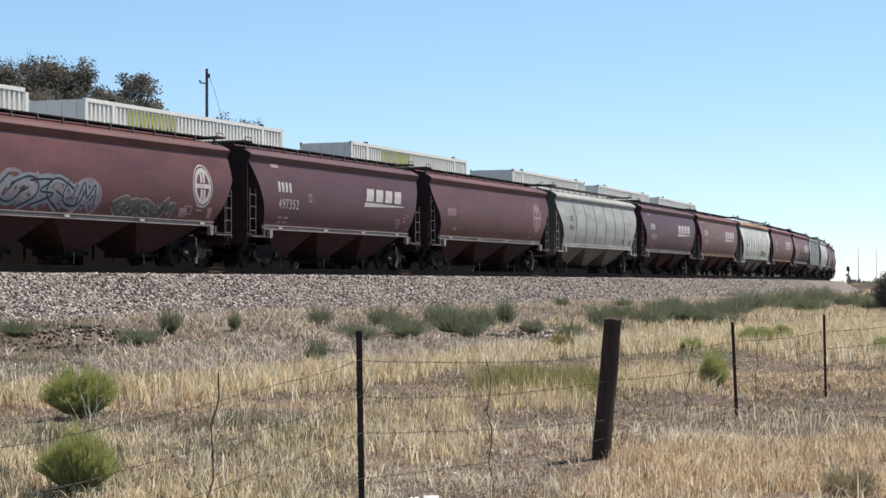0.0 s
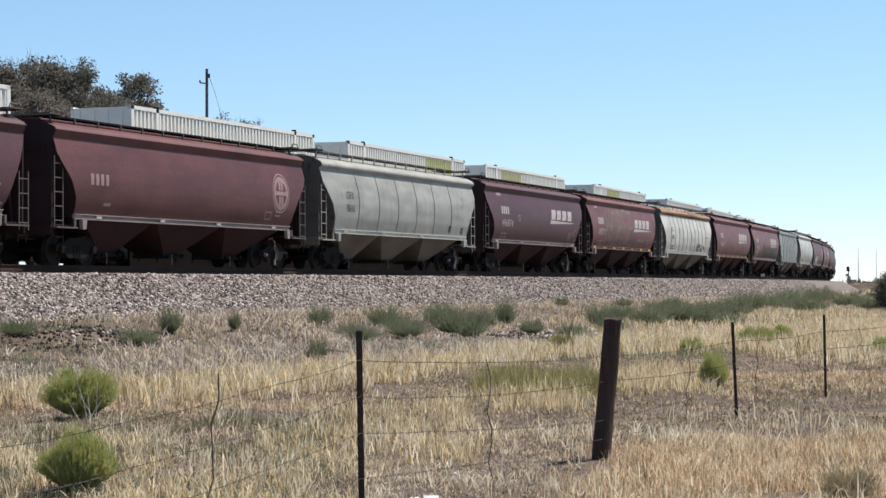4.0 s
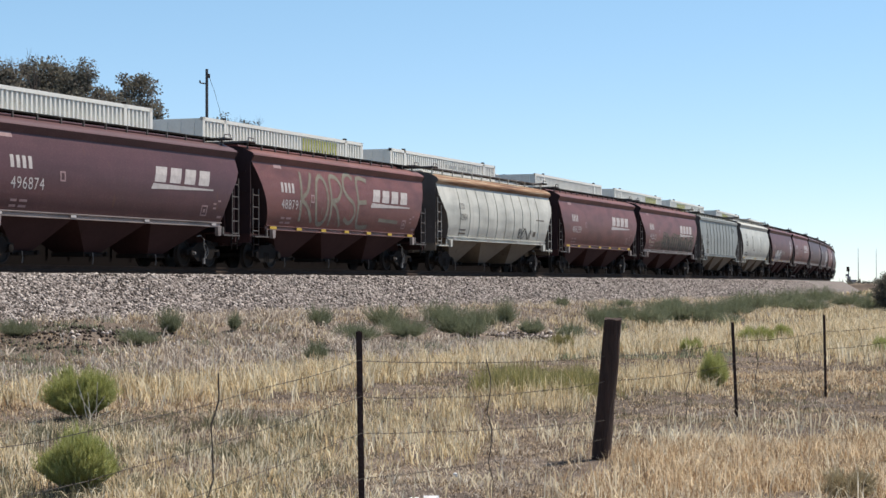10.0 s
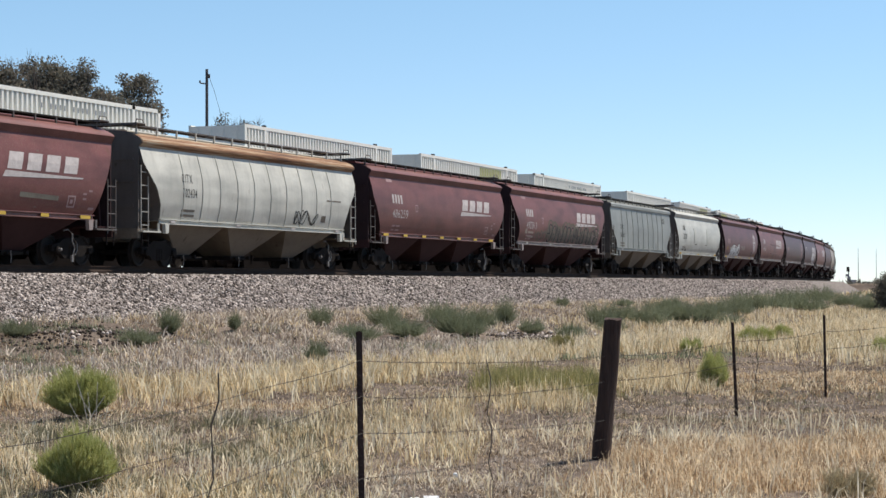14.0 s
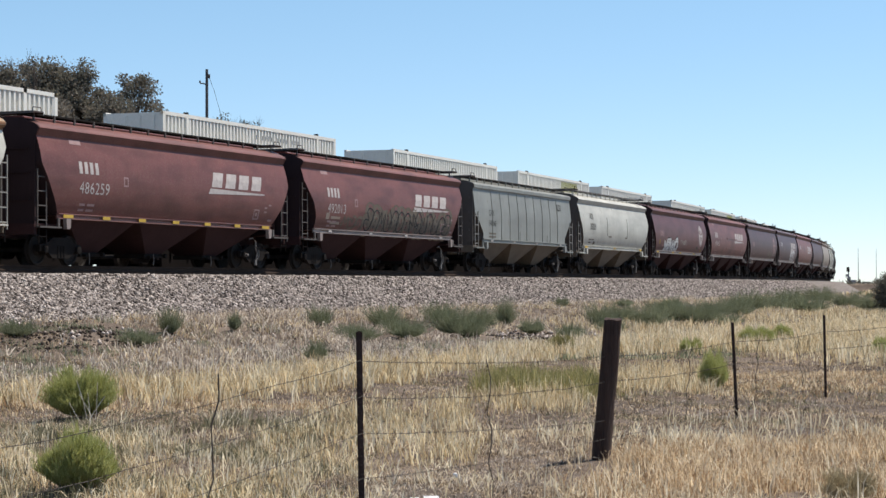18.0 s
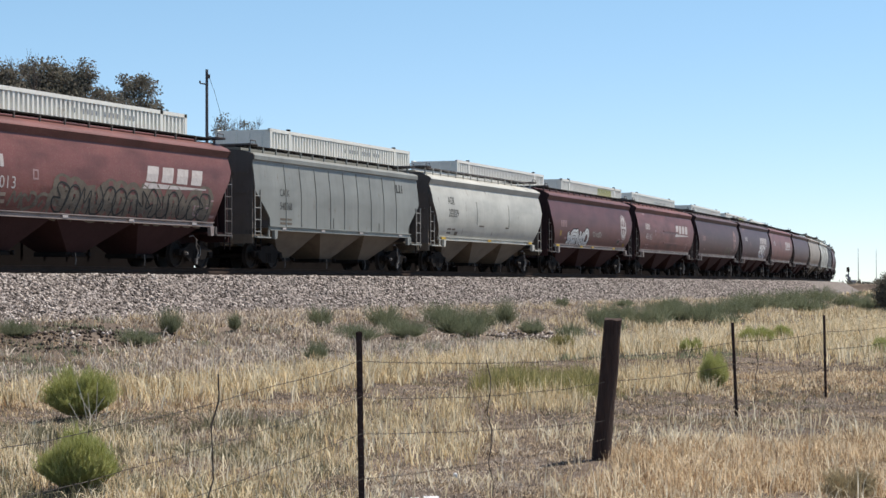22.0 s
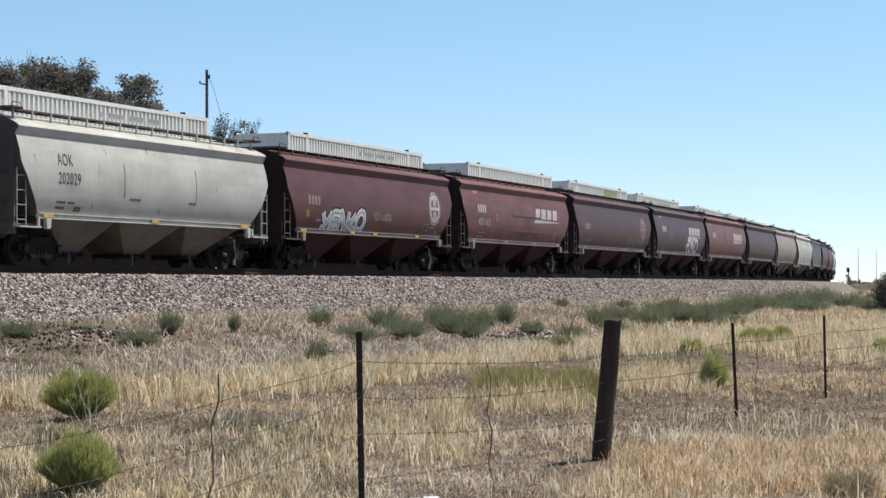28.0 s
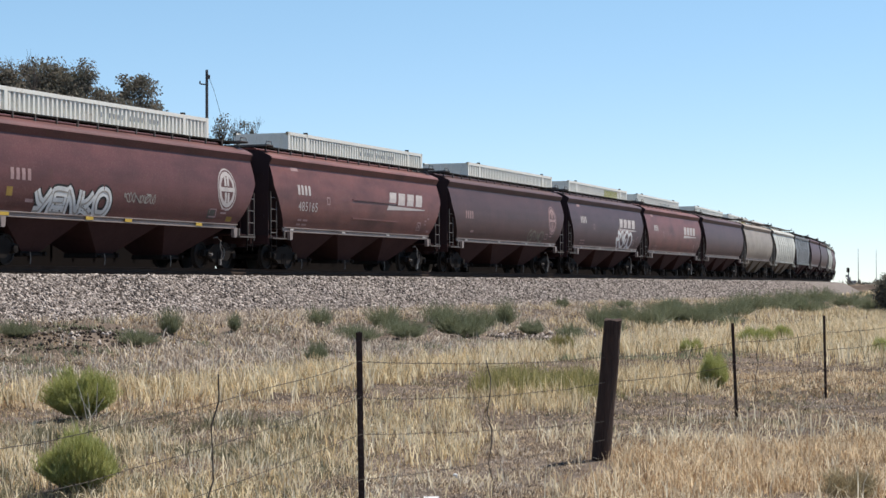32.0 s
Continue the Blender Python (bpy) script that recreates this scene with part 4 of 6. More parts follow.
def decorate(k, root, L, kind):
    """Signs, numbers, small stencils and scrawls on the near side."""
    h = L / 2
    W = LETTER_WHITE
    if k in (1, 4, 5, 7, 8, 12, 14, 15):
        slanted_blocks(root, kind, h - 6.0, 2.70, 4.05, 0.50, W)
        owner_mark(root, kind, -h + 2.0, 2.74, 0.36, W)
        bars(root, kind, [(-h + 1.7, 3.60, 0.62, 0.14), (-h + 4.55, 2.45, 0.06, 0.3), (-h + 4.78, 2.45, 0.06, 0.3), (-h + 4.61, 2.45, 0.17, 0.05), (-h + 4.61, 2.70, 0.17, 0.05), (-h + 2.1, 1.78, 0.32, 0.07), (-h + 2.55, 1.78, 0.4, 0.07), (-h + 2.1, 1.62, 0.32, 0.07), (-h + 2.55, 1.62, 0.4, 0.07), (h - 2.7, 1.70, 0.06, 0.36), (h - 2.34, 1.70, 0.06, 0.36), (h - 2.64, 1.70, 0.3, 0.05), (h - 2.64, 2.01, 0.3, 0.05), (h - 2.56, 1.82, 0.14, 0.12), (h - 1.9, 2.1, 0.2, 0.06), (h - 1.6, 2.2, 0.2, 0.06), (h - 1.9, 1.95, 0.2, 0.06), (h - 1.5, 1.66, 0.3, 0.08)], SPRAY_PINK)
    number = {1: "497352", 4: "496874", 5: "488791", 7: "486259", 8: "492013", 12: "485165"}.get(k)
    if number:
        lettering("number", number, kind, -h + 2.0, 2.15, 0.36, W, root, 1.05)
    if k in (0, 2, 11, 13):
        ring_and_cross(root, kind, h - 2.15, 2.68, 0.72, W if k in (0, 11) else SPRAY_PINK)
        owner_mark(root, kind, -h + 1.75, 2.42, 0.34, SPRAY_PINK)
        bars(root, kind, [(h - 3.3, 1.70, 0.5, 0.05), (h - 3.3, 1.95, 0.5, 0.05), (h - 3.3, 1.70, 0.05, 0.3), (h - 2.85, 1.70, 0.05, 0.3), (h - 2.5, 1.98, 0.5, 0.06), (h - 2.5, 1.84, 0.4, 0.06), (-h + 2.6, 1.8, 0.4, 0.1)], SPRAY_PINK)
    if k == 3:
        lettering("owner_letters", "CEFX", kind, -h + 2.0, 2.72, 0.3, LETTER_BLACK, root, 0.72)
        lettering("number", "70616", kind, -h + 2.0, 2.22, 0.3, LETTER_BLACK, root, 0.72)
        bars(root, kind, [(h - 3.5, 1.68, 0.34, 0.28)], LETTER_BLACK)
        bars(root, kind, [(h - 2.0, 1.62, 0.34, 0.3)], SPRAY_OLIVE)
    if k == 6:
        lettering("owner_letters", "CITX", kind, -h + 2.35, 2.75, 0.3, LETTER_BLACK, root, 0.72)
        lettering("number", "702434", kind, -h + 2.4, 2.28, 0.3, LETTER_BLACK, root, 0.72)
        bars(root, kind, [(-h + 2.4, 1.8, 0.9, 0.08), (-h + 2.4, 1.64, 0.9, 0.08), (h - 2.9, 2.55, 1.3, 0.05), (h - 3.3, 1.75, 0.4, 0.24)], SPRAY_OLIVE)
        scrawl(root, kind, h - 5.6, 1.6, 2.0, 0.55, 4, [SPRAY_BLACK], 3, 0.05)
    if k == 9:
        lettering("owner_letters", "CAIX", kind, -h + 2.0, 2.62, 0.28, LETTER_BLACK, root, 0.8)
        lettering("number", "540068", kind, -h + 2.0, 2.14, 0.28, LETTER_BLACK, root, 0.8)
        bars(root, kind, [(h - 2.45, 3.2, 0.16, 0.34), (h - 2.45, 3.2, 0.5, 0.07), (h - 2.1, 3.27, 0.12, 0.27), (h - 1.85, 3.2, 0.09, 0.34)], LETTER_BLACK, "owner_sign")
        bars(root, kind, [(-h + 2.0, 1.75, 1.0, 0.08), (-h + 2.0, 1.6, 1.0, 0.08)], SPRAY_OLIVE)
        bars(root, kind, [(h - 6.5, 1.55, 0.06, 0.4), (h - 8.9, 1.55, 0.06, 0.4), (h - 4.4, 1.55, 0.06, 0.35)], SPRAY_BLACK, "stain")
    if k == 10:
        lettering("owner_letters", "AOK", kind, -h + 1.9, 2.95, 0.36, LETTER_BLACK, root, 0.75)
        lettering("number", "202029", kind, -h + 1.9, 2.4, 0.36, LETTER_BLACK, root, 0.75)
        bars(root, kind, [(-h + 1.9, 1.82, 0.5, 0.07), (-h + 2.5, 1.82, 0.4, 0.07), (-h + 1.9, 1.66, 0.5, 0.07), (-h + 2.9, 1.6, 0.4, 0.16), (-h + 6.0, 2.05, 0.7, 0.07), (-h + 9.8, 2.05, 0.5, 0.07)], SPRAY_OLIVE)
        sh = Shape()
        for x in (-h + 5.7, -h + 10.3):
            for j in range(8):
                sh.box((x, -(side_width(kind, 2.2 + 0.13 * j) + 0.0), 2.2 + 0.13 * j), (0.035, 0.03, 0.13))
        part("dented_rib", sh, WHITE, root)
    # scrawls
    if k == 0:
        sprayed(root, kind, -h + 2.9, 1.66, 5.0, 0.85, ("arch", "bolt", "loop", "hook", "arch"), ((SPRAY_HAZE, 0.46),), 11, "grey-pink sprayed fill", jumble=0.7, overlap=0.4)
        sprayed(root, kind, -h + 2.9, 1.72, 5.0, 0.85, ("hook", "arch", "bolt", "arch", "hook", "bolt"), ((SPRAY_BLUE, 0.24), (SPRAY_BLACK, 0.06)), 1, "pale grey-blue sprayed strokes with black outlines", jumble=1.3, overlap=0.5)
        sprayed(root, kind, -h + 9.3, 1.6, 3.5, 0.5, ("loop", "bolt", "arch", "hook", "bolt"), ((SPRAY_PALE, 0.24), (SPRAY_ASH, 0.17)), 7, "ash-grey sprayed strokes with a pale rim", jumble=1.2, overlap=0.3)
        bars(root, kind, [(h - 3.6, 1.62, 0.5, 0.3), (h - 1.7, 1.62, 0.3, 0.36)], SPRAY_PINK)
    if k == 5:
        sprayed(root, kind, -h + 3.55, 1.68, 6.6, 1.85, ("K", "O", "R", "S", "E"), ((SPRAY_GREEN, 0.17),), 5, "large faint green-grey sprayed letters with drips", 0.03, -0.05, drips=2)
        side = side_stroke(Shape(), kind, [(h - 5.2, 2.0), (h - 3.2, 1.95)], 0.14)
        side_stroke(side, kind, [(h - 4.3, 1.65), (h - 4.25, 3.3)], 0.12)
        part("spray_stroke", side, SPRAY_GREEN, root, "green-grey sprayed cross lines")
    if k == 8:
        sprayed(root, kind, -h + 5.6, 1.52, 9.4, 0.86, ("loop", "arch", "bolt", "hook", "arch", "O", "arch", "bolt", "loop", "hook", "arch", "hook", "O", "loop"), ((SPRAY_OLIVE, 0.52), (SPRAY_BLACK, 0.06)), 6, "ash-grey sprayed strokes with a pale line", jumble=0.9, overlap=0.25)
        sprayed(root, kind, -h + 3.4, 1.6, 2.0, 0.5, ("bolt", "loop", "arch"), ((SPRAY_OLIVE, 0.1),), 16, "olive sprayed strokes", jumble=1.2)
        bars(root, kind, [(-h + 1.9, 1.9, 0.32, 0.24), (-h + 2.35, 1.92, 0.9, 0.10), (-h + 2.35, 1.72, 0.9, 0.10)], TAN, "stencil_bar")
    if k == 11:
        sprayed(root, kind, -h + 3.05, 1.5, 4.0, 0.76, ("Y", "E", "N", "K", "O"), ((SPRAY_BLACK, 0.44), (SPRAY_WHITE, 0.30), (SPRAY_PALE, 0.05)), 4, "white sprayed letters with black outlines")
        scrawl(root, kind, -h + 8.0, 2.0, 1.9, 0.32, 6, [SPRAY_PALE], 9, 0.035)
        bars(root, kind, [(-h + 1.6, 1.95, 0.30, 0.26), (h - 2.0, 1.6, 0.4, 0.16)], DULLYELLOW, "reflector")
        bars(root, kind, [(h - 3.4, 1.66, 0.5, 0.3)], SPRAY_ASH)
    if k == 12:
        for z in (2.02, 2.75):
            part("side_rib", Shape().box((1.0, -(side_width(kind, z) + 0.01), z), (4.6, 0.05, 0.05)), RED, root)
    if k == 14:
        sprayed(root, kind, h - 6.6, 1.55, 3.6, 0.95, ("bolt", "loop", "arch", "O"), ((SPRAY_PINK, 0.3), (SPRAY_WHITE, 0.18)), 5, "white sprayed strokes", jumble=1.2)
    if k == 13:
        sprayed(root, kind, h - 6.0, 1.55, 2.4, 0.5, ("hook", "arch", "bolt", "O"), ((SPRAY_GREEN, 0.1),), 2, "grey-green sprayed strokes", jumble=1.2)
    # reflectors and worn patches along the sill
    if k in (5, 7, 10, 11):
        col = YELLOW
        for i in range(7) if k in (5, 7) else (0, 3, 6) if k == 10 else (0, 2, 3, 5):
            x = -h + 1.6 + (L - 3.2) * i / 6
            part("reflector", Shape().box((x, -(side_width(kind, 1.48) + 0.088), 1.445), (0.55 if i in (0, 6) else 0.42, 0.008, 0.10)), col, root, "yellow reflector")
    elif k < 16:
        for i in range(4):
            x = -h + 2.0 + (L - 4.0) * i / 3 + 0.5 * math.sin(k + i)
            part("reflector", Shape().box((x, -(side_width(kind, 1.48) + 0.088), 1.445), (0.30, 0.008, 0.08)), LETTER_WHITE, root, "worn white reflector")


def build_train():
    for k, (mid, L, kind, mat, label) in enumerate(WAGONS):
        root, body, wheels = hopper_wagon(k, L, kind, mat, label, RUSTROOF if k == 6 else None, posts=16 if k in (10, 12) else 15 if k % 2 else 13,
                                          sill_mat=CREAM if kind == "round" or k == 10 else GREY if kind == "flat" else SILLRED if k in (5, 7) else SILL, seams={3: 7, 6: 11, 9: 10, 18: 9, 19: 10}.get(k, 0))
        decorate(k, root, L, kind)
        root.matrix_basis = track_pose(mid + train_shift(0.0))
        TRAIN.append((root, mid, wheels))


# ------------------------------------------------------------------ container train
STACKS = [13.8, 37.4, 60.7, 80.9, 100.6, 124.7, 144.7, 164.5, 188.1, 212.5, 232.4, 252.3]    # right-hand ends when it has stopped
YELLOW_PANELS = {3, 6, 7, 8}
WELLS = []


def make_container(sh):
    L, W, H = 16.15, 2.59, 2.89
    n = 54
    pitch = (L - 0.4) / n
    for sgn in (-1, 1):
        prof = [(-L / 2 + 0.2, 0.0)]
        for i in range(n):
            x = -L / 2 + 0.2 + i * pitch
            prof += [(x + 0.10 * pitch, 0.0), (x + 0.22 * pitch, -0.11), (x + 0.58 * pitch, -0.11), (x + 0.70 * pitch, 0.0)]
        prof += [(L / 2 - 0.2, 0.0)]
        pts = [(x, sgn * (W / 2 - 0.02 + d), z) for x, d in prof for z in (0.16, H - 0.12)]
        sh.add(pts, [(2 * i, 2 * i + 1, 2 * i + 3, 2 * i + 2) for i in range(len(prof) - 1)])
    sh.box((0, 0, 0.08), (L - 0.3, W - 0.1, 0.16))
    sh.box((0, 0, H - 0.06), (L - 0.3, W - 0.06, 0.05))
    for y in (-1, 1):
        sh.box((0, y * (W / 2 - 0.05), H - 0.07), (L, 0.1, 0.14))
        sh.box((0, y * (W / 2 - 0.05), 0.09), (L, 0.1, 0.18))
        for x in (-L / 2 + 0.1, L / 2 - 0.1, -6.1, 6.1):
            sh.box((x, y * (W / 2 - 0.06), H / 2), (0.2, 0.12, H))
    for x in (-L / 2 + 0.05, L / 2 - 0.05):
        sh.box((x, 0, H / 2), (0.06, W - 0.2, H - 0.1))
        for y in (-0.9, -0.3, 0.3, 0.9):
            sh.box((x + (0.05 if x > 0 else -0.05), y, H / 2), (0.04, 0.05, H - 0.3))


def make_lift_casting(sh):
    sh.box((0, 0, 0.01), (0.16, 0.14, 0.14))


def make_well(sh):
    L = 16.8
    for y in (-1.36, 1.36):
        sh.box((0, y, 0.69), (L, 0.1, 1.26))
        sh.box((0, y * 1.02, 1.3), (L, 0.16, 0.08))
        for i in range(12):
            sh.box((-L / 2 + 0.7 + i * (L - 1.4) / 11, y * 1.04, 0.85), (0.1, 0.1, 0.9))
    sh.box((0, 0, 0.30), (L, 2.6, 0.10))
    for x in (-L / 2 - 0.7, L / 2 + 0.7):
        sh.box((x, 0, 1.0), (1.5, 2.6, 0.3), taper=(1, 0.9))
        sh.box((x, 0, 0.55), (0.5, 2.2, 0.7))


def container(name_label, stack, z, sharing):
    root = empty("shipping_container")
    tagged(root, name_label, "shipping container", "containers on the far train")
    link("corrugated_shell", shared("container", make_container), BOX_WHITE, root)
    for x in (-6.1, 6.1):
        for y in (-1.22, 1.22):
            link("lifting_casting", shared("casting", make_lift_casting), STEEL, root, m=pose(x, y, 2.89))
    return root


def build_containers():
    for i, right in enumerate(STACKS):
        mid = right - 8.075
        well = empty("well_wagon")
        tagged(well, "black steel well wagon carrying stacked containers", "freight wagon", "well wagons of the far train")
        link("well_body", shared("well", make_well), WELL, well)
        for e in (-1, 1):
            for dx in (-0.89, 0.89):
                link("wheelset", shared("wheelset", make_wheelset, 30), TREAD, well, m=pose(e * 9.35 + dx, 0, 0.457))
            for y in (-1, 1):
                link("truck_side_frame", shared("side_frame", make_side_frame, 30), STEEL, well, m=pose(e * 9.35, y, 0, 0, 0, 0 if y < 0 else 180))
        load = [(well, 0.0)]
        for z in (0.29, 3.14):
            top = z > 1
            text = "white corrugated container with a yellow panel" if top and i in YELLOW_PANELS else "white corrugated shipping container on a well wagon"
            box = container(text, i, z, None)
            if top and i in YELLOW_PANELS:
                pitch = (16.15 - 0.4) / 54
                first = {3: 31, 6: 34, 7: 9, 8: 12}[i]
                for q in range(first, first + 13):
                    part("yellow_bar", Shape().box((-16.15 / 2 + 0.2 + (q + 0.9) * pitch, -1.279, 2.28), (0.40 * pitch, 0.012, 0.80)), BOX_YELLOW, box, "faded yellow bar")
                for q in [first + 3 + j for j in (0, 2, 3, 5, 7, 8)]:
                    part("green_bar", Shape().box((-16.15 / 2 + 0.2 + (q + 0.9) * pitch, -1.287, 2.16), (0.32 * pitch, 0.008, 0.13)), BOX_GREEN, box)
            if top and i in (0, 1, 4):
                for q in range(26, 41):
                    if q % 5 != 2:
                        part("grey_bar", Shape().box((-16.15 / 2 + 0.2 + (q + 0.9) * (16.15 - 0.4) / 54, -1.279, 2.42), (0.07, 0.012, 0.17)), MAST, box, "small grey stencil bar")
            load.append((box, z))
        for ob, z in load:
            ob.matrix_basis = track_pose(mid + far_shift(0.0), V2, RAIL_Z + z)
        WELLS.append((mid, load))


# ------------------------------------------------------------------ how the trains move
NEAR_SHIFT = [64.68, 49.49, 34.78, 20.72, 6.84, -6.74, -19.86, -32.5, -44.55, -56.59, -68.23, -79.27, -90.45, -101.29, -111.07, -120.96, -130.59]   # every 2 s
FAR_T = [0.0, 1.0, 2.0, 3.0, 4.5, 6.0, 7.0, 8.0, 9.0, 10.0, 11.0, 12.0, 13.0, 14.0, 15.0, 16.0, 17.0, 18.0, 19.0, 20.0, 21.0, 22.0, 23.0, 24.0, 25.0, 32.0]
FAR_S = [-143.8, -133.0, -121.3, -110.7, -96.0, -82.3, -74.0, -66.1, -58.5, -51.4, -44.7, -38.4, -32.8, -27.5, -22.8, -18.5, -14.6, -11.1, -8.0, -5.5, -3.5, -1.8, -0.6, -0.05, 0.0, 0.0]


def glide(t, ts, vs):
    """Cubic through the given values."""
    ts, vs = np.asarray(ts, float), np.asarray(vs, float)
    m = np.gradient(vs, ts)
    if vs[-1] == vs[-2]:
        m[-1] = m[-2] = 0.0
    i = int(np.clip(np.searchsorted(ts, t, side="right") - 1, 0, len(ts) - 2))
    h = ts[i + 1] - ts[i]
    u = (t - ts[i]) / h
    return float((2 * u ** 3 - 3 * u ** 2 + 1) * vs[i] + (u ** 3 - 2 * u ** 2 + u) * h * m[i] + (3 * u ** 2 - 2 * u ** 3) * vs[i + 1] + (u ** 3 - u ** 2) * h * m[i + 1])


def train_shift(t):
    return glide(t, [2.0 * i for i in range(17)], NEAR_SHIFT)


def far_shift(t):
    return glide(t, FAR_T, FAR_S)


def motions():
    seconds = [float(i) for i in range(33)]
    spin = [2 * i / FPS for i in range(16 * FPS + 1)]
    turns = [train_shift(t) / 0.457 for t in spin]
    for root, mid, wheels in TRAIN:
        walk(root, [(t, track_pose(mid + train_shift(t))) for t in seconds])
    for root, mid, wheels in TRAIN[:15]:
        for w, x in wheels:
            walk(w, [(t, Matrix.Translation((x, 0, 0.457)) @ Matrix.Rotation(a, 4, "Y")) for t, a in zip(spin, turns)])
    for mid, load in WELLS:
        for ob, z in load:
            walk(ob, [(t, track_pose(mid + far_shift(t), V2, RAIL_Z + z)) for t in seconds])


# ------------------------------------------------------------------ plants
def blades(px, py, pz, height, width, lean, rng, curl=0.5):
    """Bent grass blades of three triangles each, standing at the given points."""
    n = len(px)
    ang, face = rng.random(n) * 6.283, rng.random(n) * 6.283
    dx, dy = np.cos(ang) * lean * height, np.sin(ang) * lean * height
    wx, wy = np.cos(face) * width / 2, np.sin(face) * width / 2
    base, tip = np.stack([px, py, pz], 1), np.stack([px + dx, py + dy, pz + height * (1 - 0.35 * lean)], 1)
    mid = np.stack([px + dx * (0.5 - 0.28 * curl), py + dy * (0.5 - 0.28 * curl), pz + height * 0.58], 1)
    w = np.stack([wx, wy, np.zeros(n)], 1)
    v = np.stack([base - w, base + w, mid - w * 0.8, mid + w * 0.8, tip], 1).reshape(-1, 3)
    t = np.array([(0, 1, 3), (0, 3, 2), (2, 3, 4)])
    return v, (t[None] + (np.arange(n) * 5)[:, None, None]).reshape(-1, 3)


def grass(name, cx, cy, per, spread, height, width, lean, mat, label, seed):
    """Tufts round the given centres, as one mesh."""
    rng = np.random.default_rng(seed)
    n = len(cx) * per
    free = ~((np.abs(cx - 0.0745 * cy) < 0.16) & (cy > 17.0) & (cy < 18.25))      # the foot of the wooden post
    cx, cy = cx[free], cy[free]
    n = len(cx) * per
    tall = np.repeat(0.6 + 0.8 * rng.random(len(cx)), per)
    px = np.repeat(cx, per) + rng.normal(0, spread, n)
    py = np.repeat(cy, per) + rng.normal(0, spread, n)
    pz = ground_z(px, py, np.repeat(offset_from_track(cx, cy), per)) - 0.02
    h = height * tall * (0.5 + 0.7 * rng.random(n))
    v, t = blades(px, py, pz, h, width * (0.7 + 0.6 * rng.random(n)), lean * rng.random(n) * 1.6, rng)
    me = fast_mesh(name, v, t)
    me.materials.append(mat)
    return tagged(new(name, me), label, "grass", kind="stuff")


def scatter(n, d0, d1, b0, b1, seed, power=1.0, patch=0.0, size=0.5):
    """Points between two distances and two bearings (sideways over distance), gathered in patches of two sizes."""
    rng = np.random.default_rng(seed)
    d = d0 + (d1 - d0) * rng.random(n) ** power
    x = d * (b0 + (b1 - b0) * rng.random(n))
    keep = np.ones(n, bool)
    if patch:
        f = np.sin(x * size * 1.7 + 2.1 * np.sin(d * size * 0.6 + seed)) * np.sin(d * size + 1.7 * np.sin(x * size * 0.8))
        g = np.sin(x * size * 6.1 + 1.3 * np.sin(d * size * 3.7 + seed)) * np.sin(d * size * 4.9 + 1.9 * np.sin(x * size * 3.1 + seed))
        keep = rng.random(n) < np.clip(0.42 + (f + 0.8 * g) * patch, 0.02, 1)
    return x[keep], d[keep]


def sow(n, d0, d1, weight, seed, clump=0.6, gap=0.5, b0=-0.262, b1=0.262):
    """Points spread evenly over the ground, thinned by weight(bearing, distance) and gathered in clumps of that size."""
    rng = np.random.default_rng(seed)
    d = np.sqrt(d0 * d0 + (d1 * d1 - d0 * d0) * rng.random(n))
    b = b0 + (b1 - b0) * rng.random(n)
    x = b * d
    c = 0.6 * value_noise(x, d, clump, seed) + 0.4 * value_noise(x, d, clump * 0.37, seed + 1)
    wander = d + 2.2 * (value_noise(x, d, 2.6, seed + 2) - 0.5) * (d / 25)
    keep = rng.random(n) < weight(b, wander) * smooth(c, gap - 0.12, gap + 0.1)
    return x[keep], d[keep]


def between(u, lo, hi, soft):
    return smooth(u, lo - soft, lo + soft) * (1 - smooth(u, hi - soft, hi + soft))


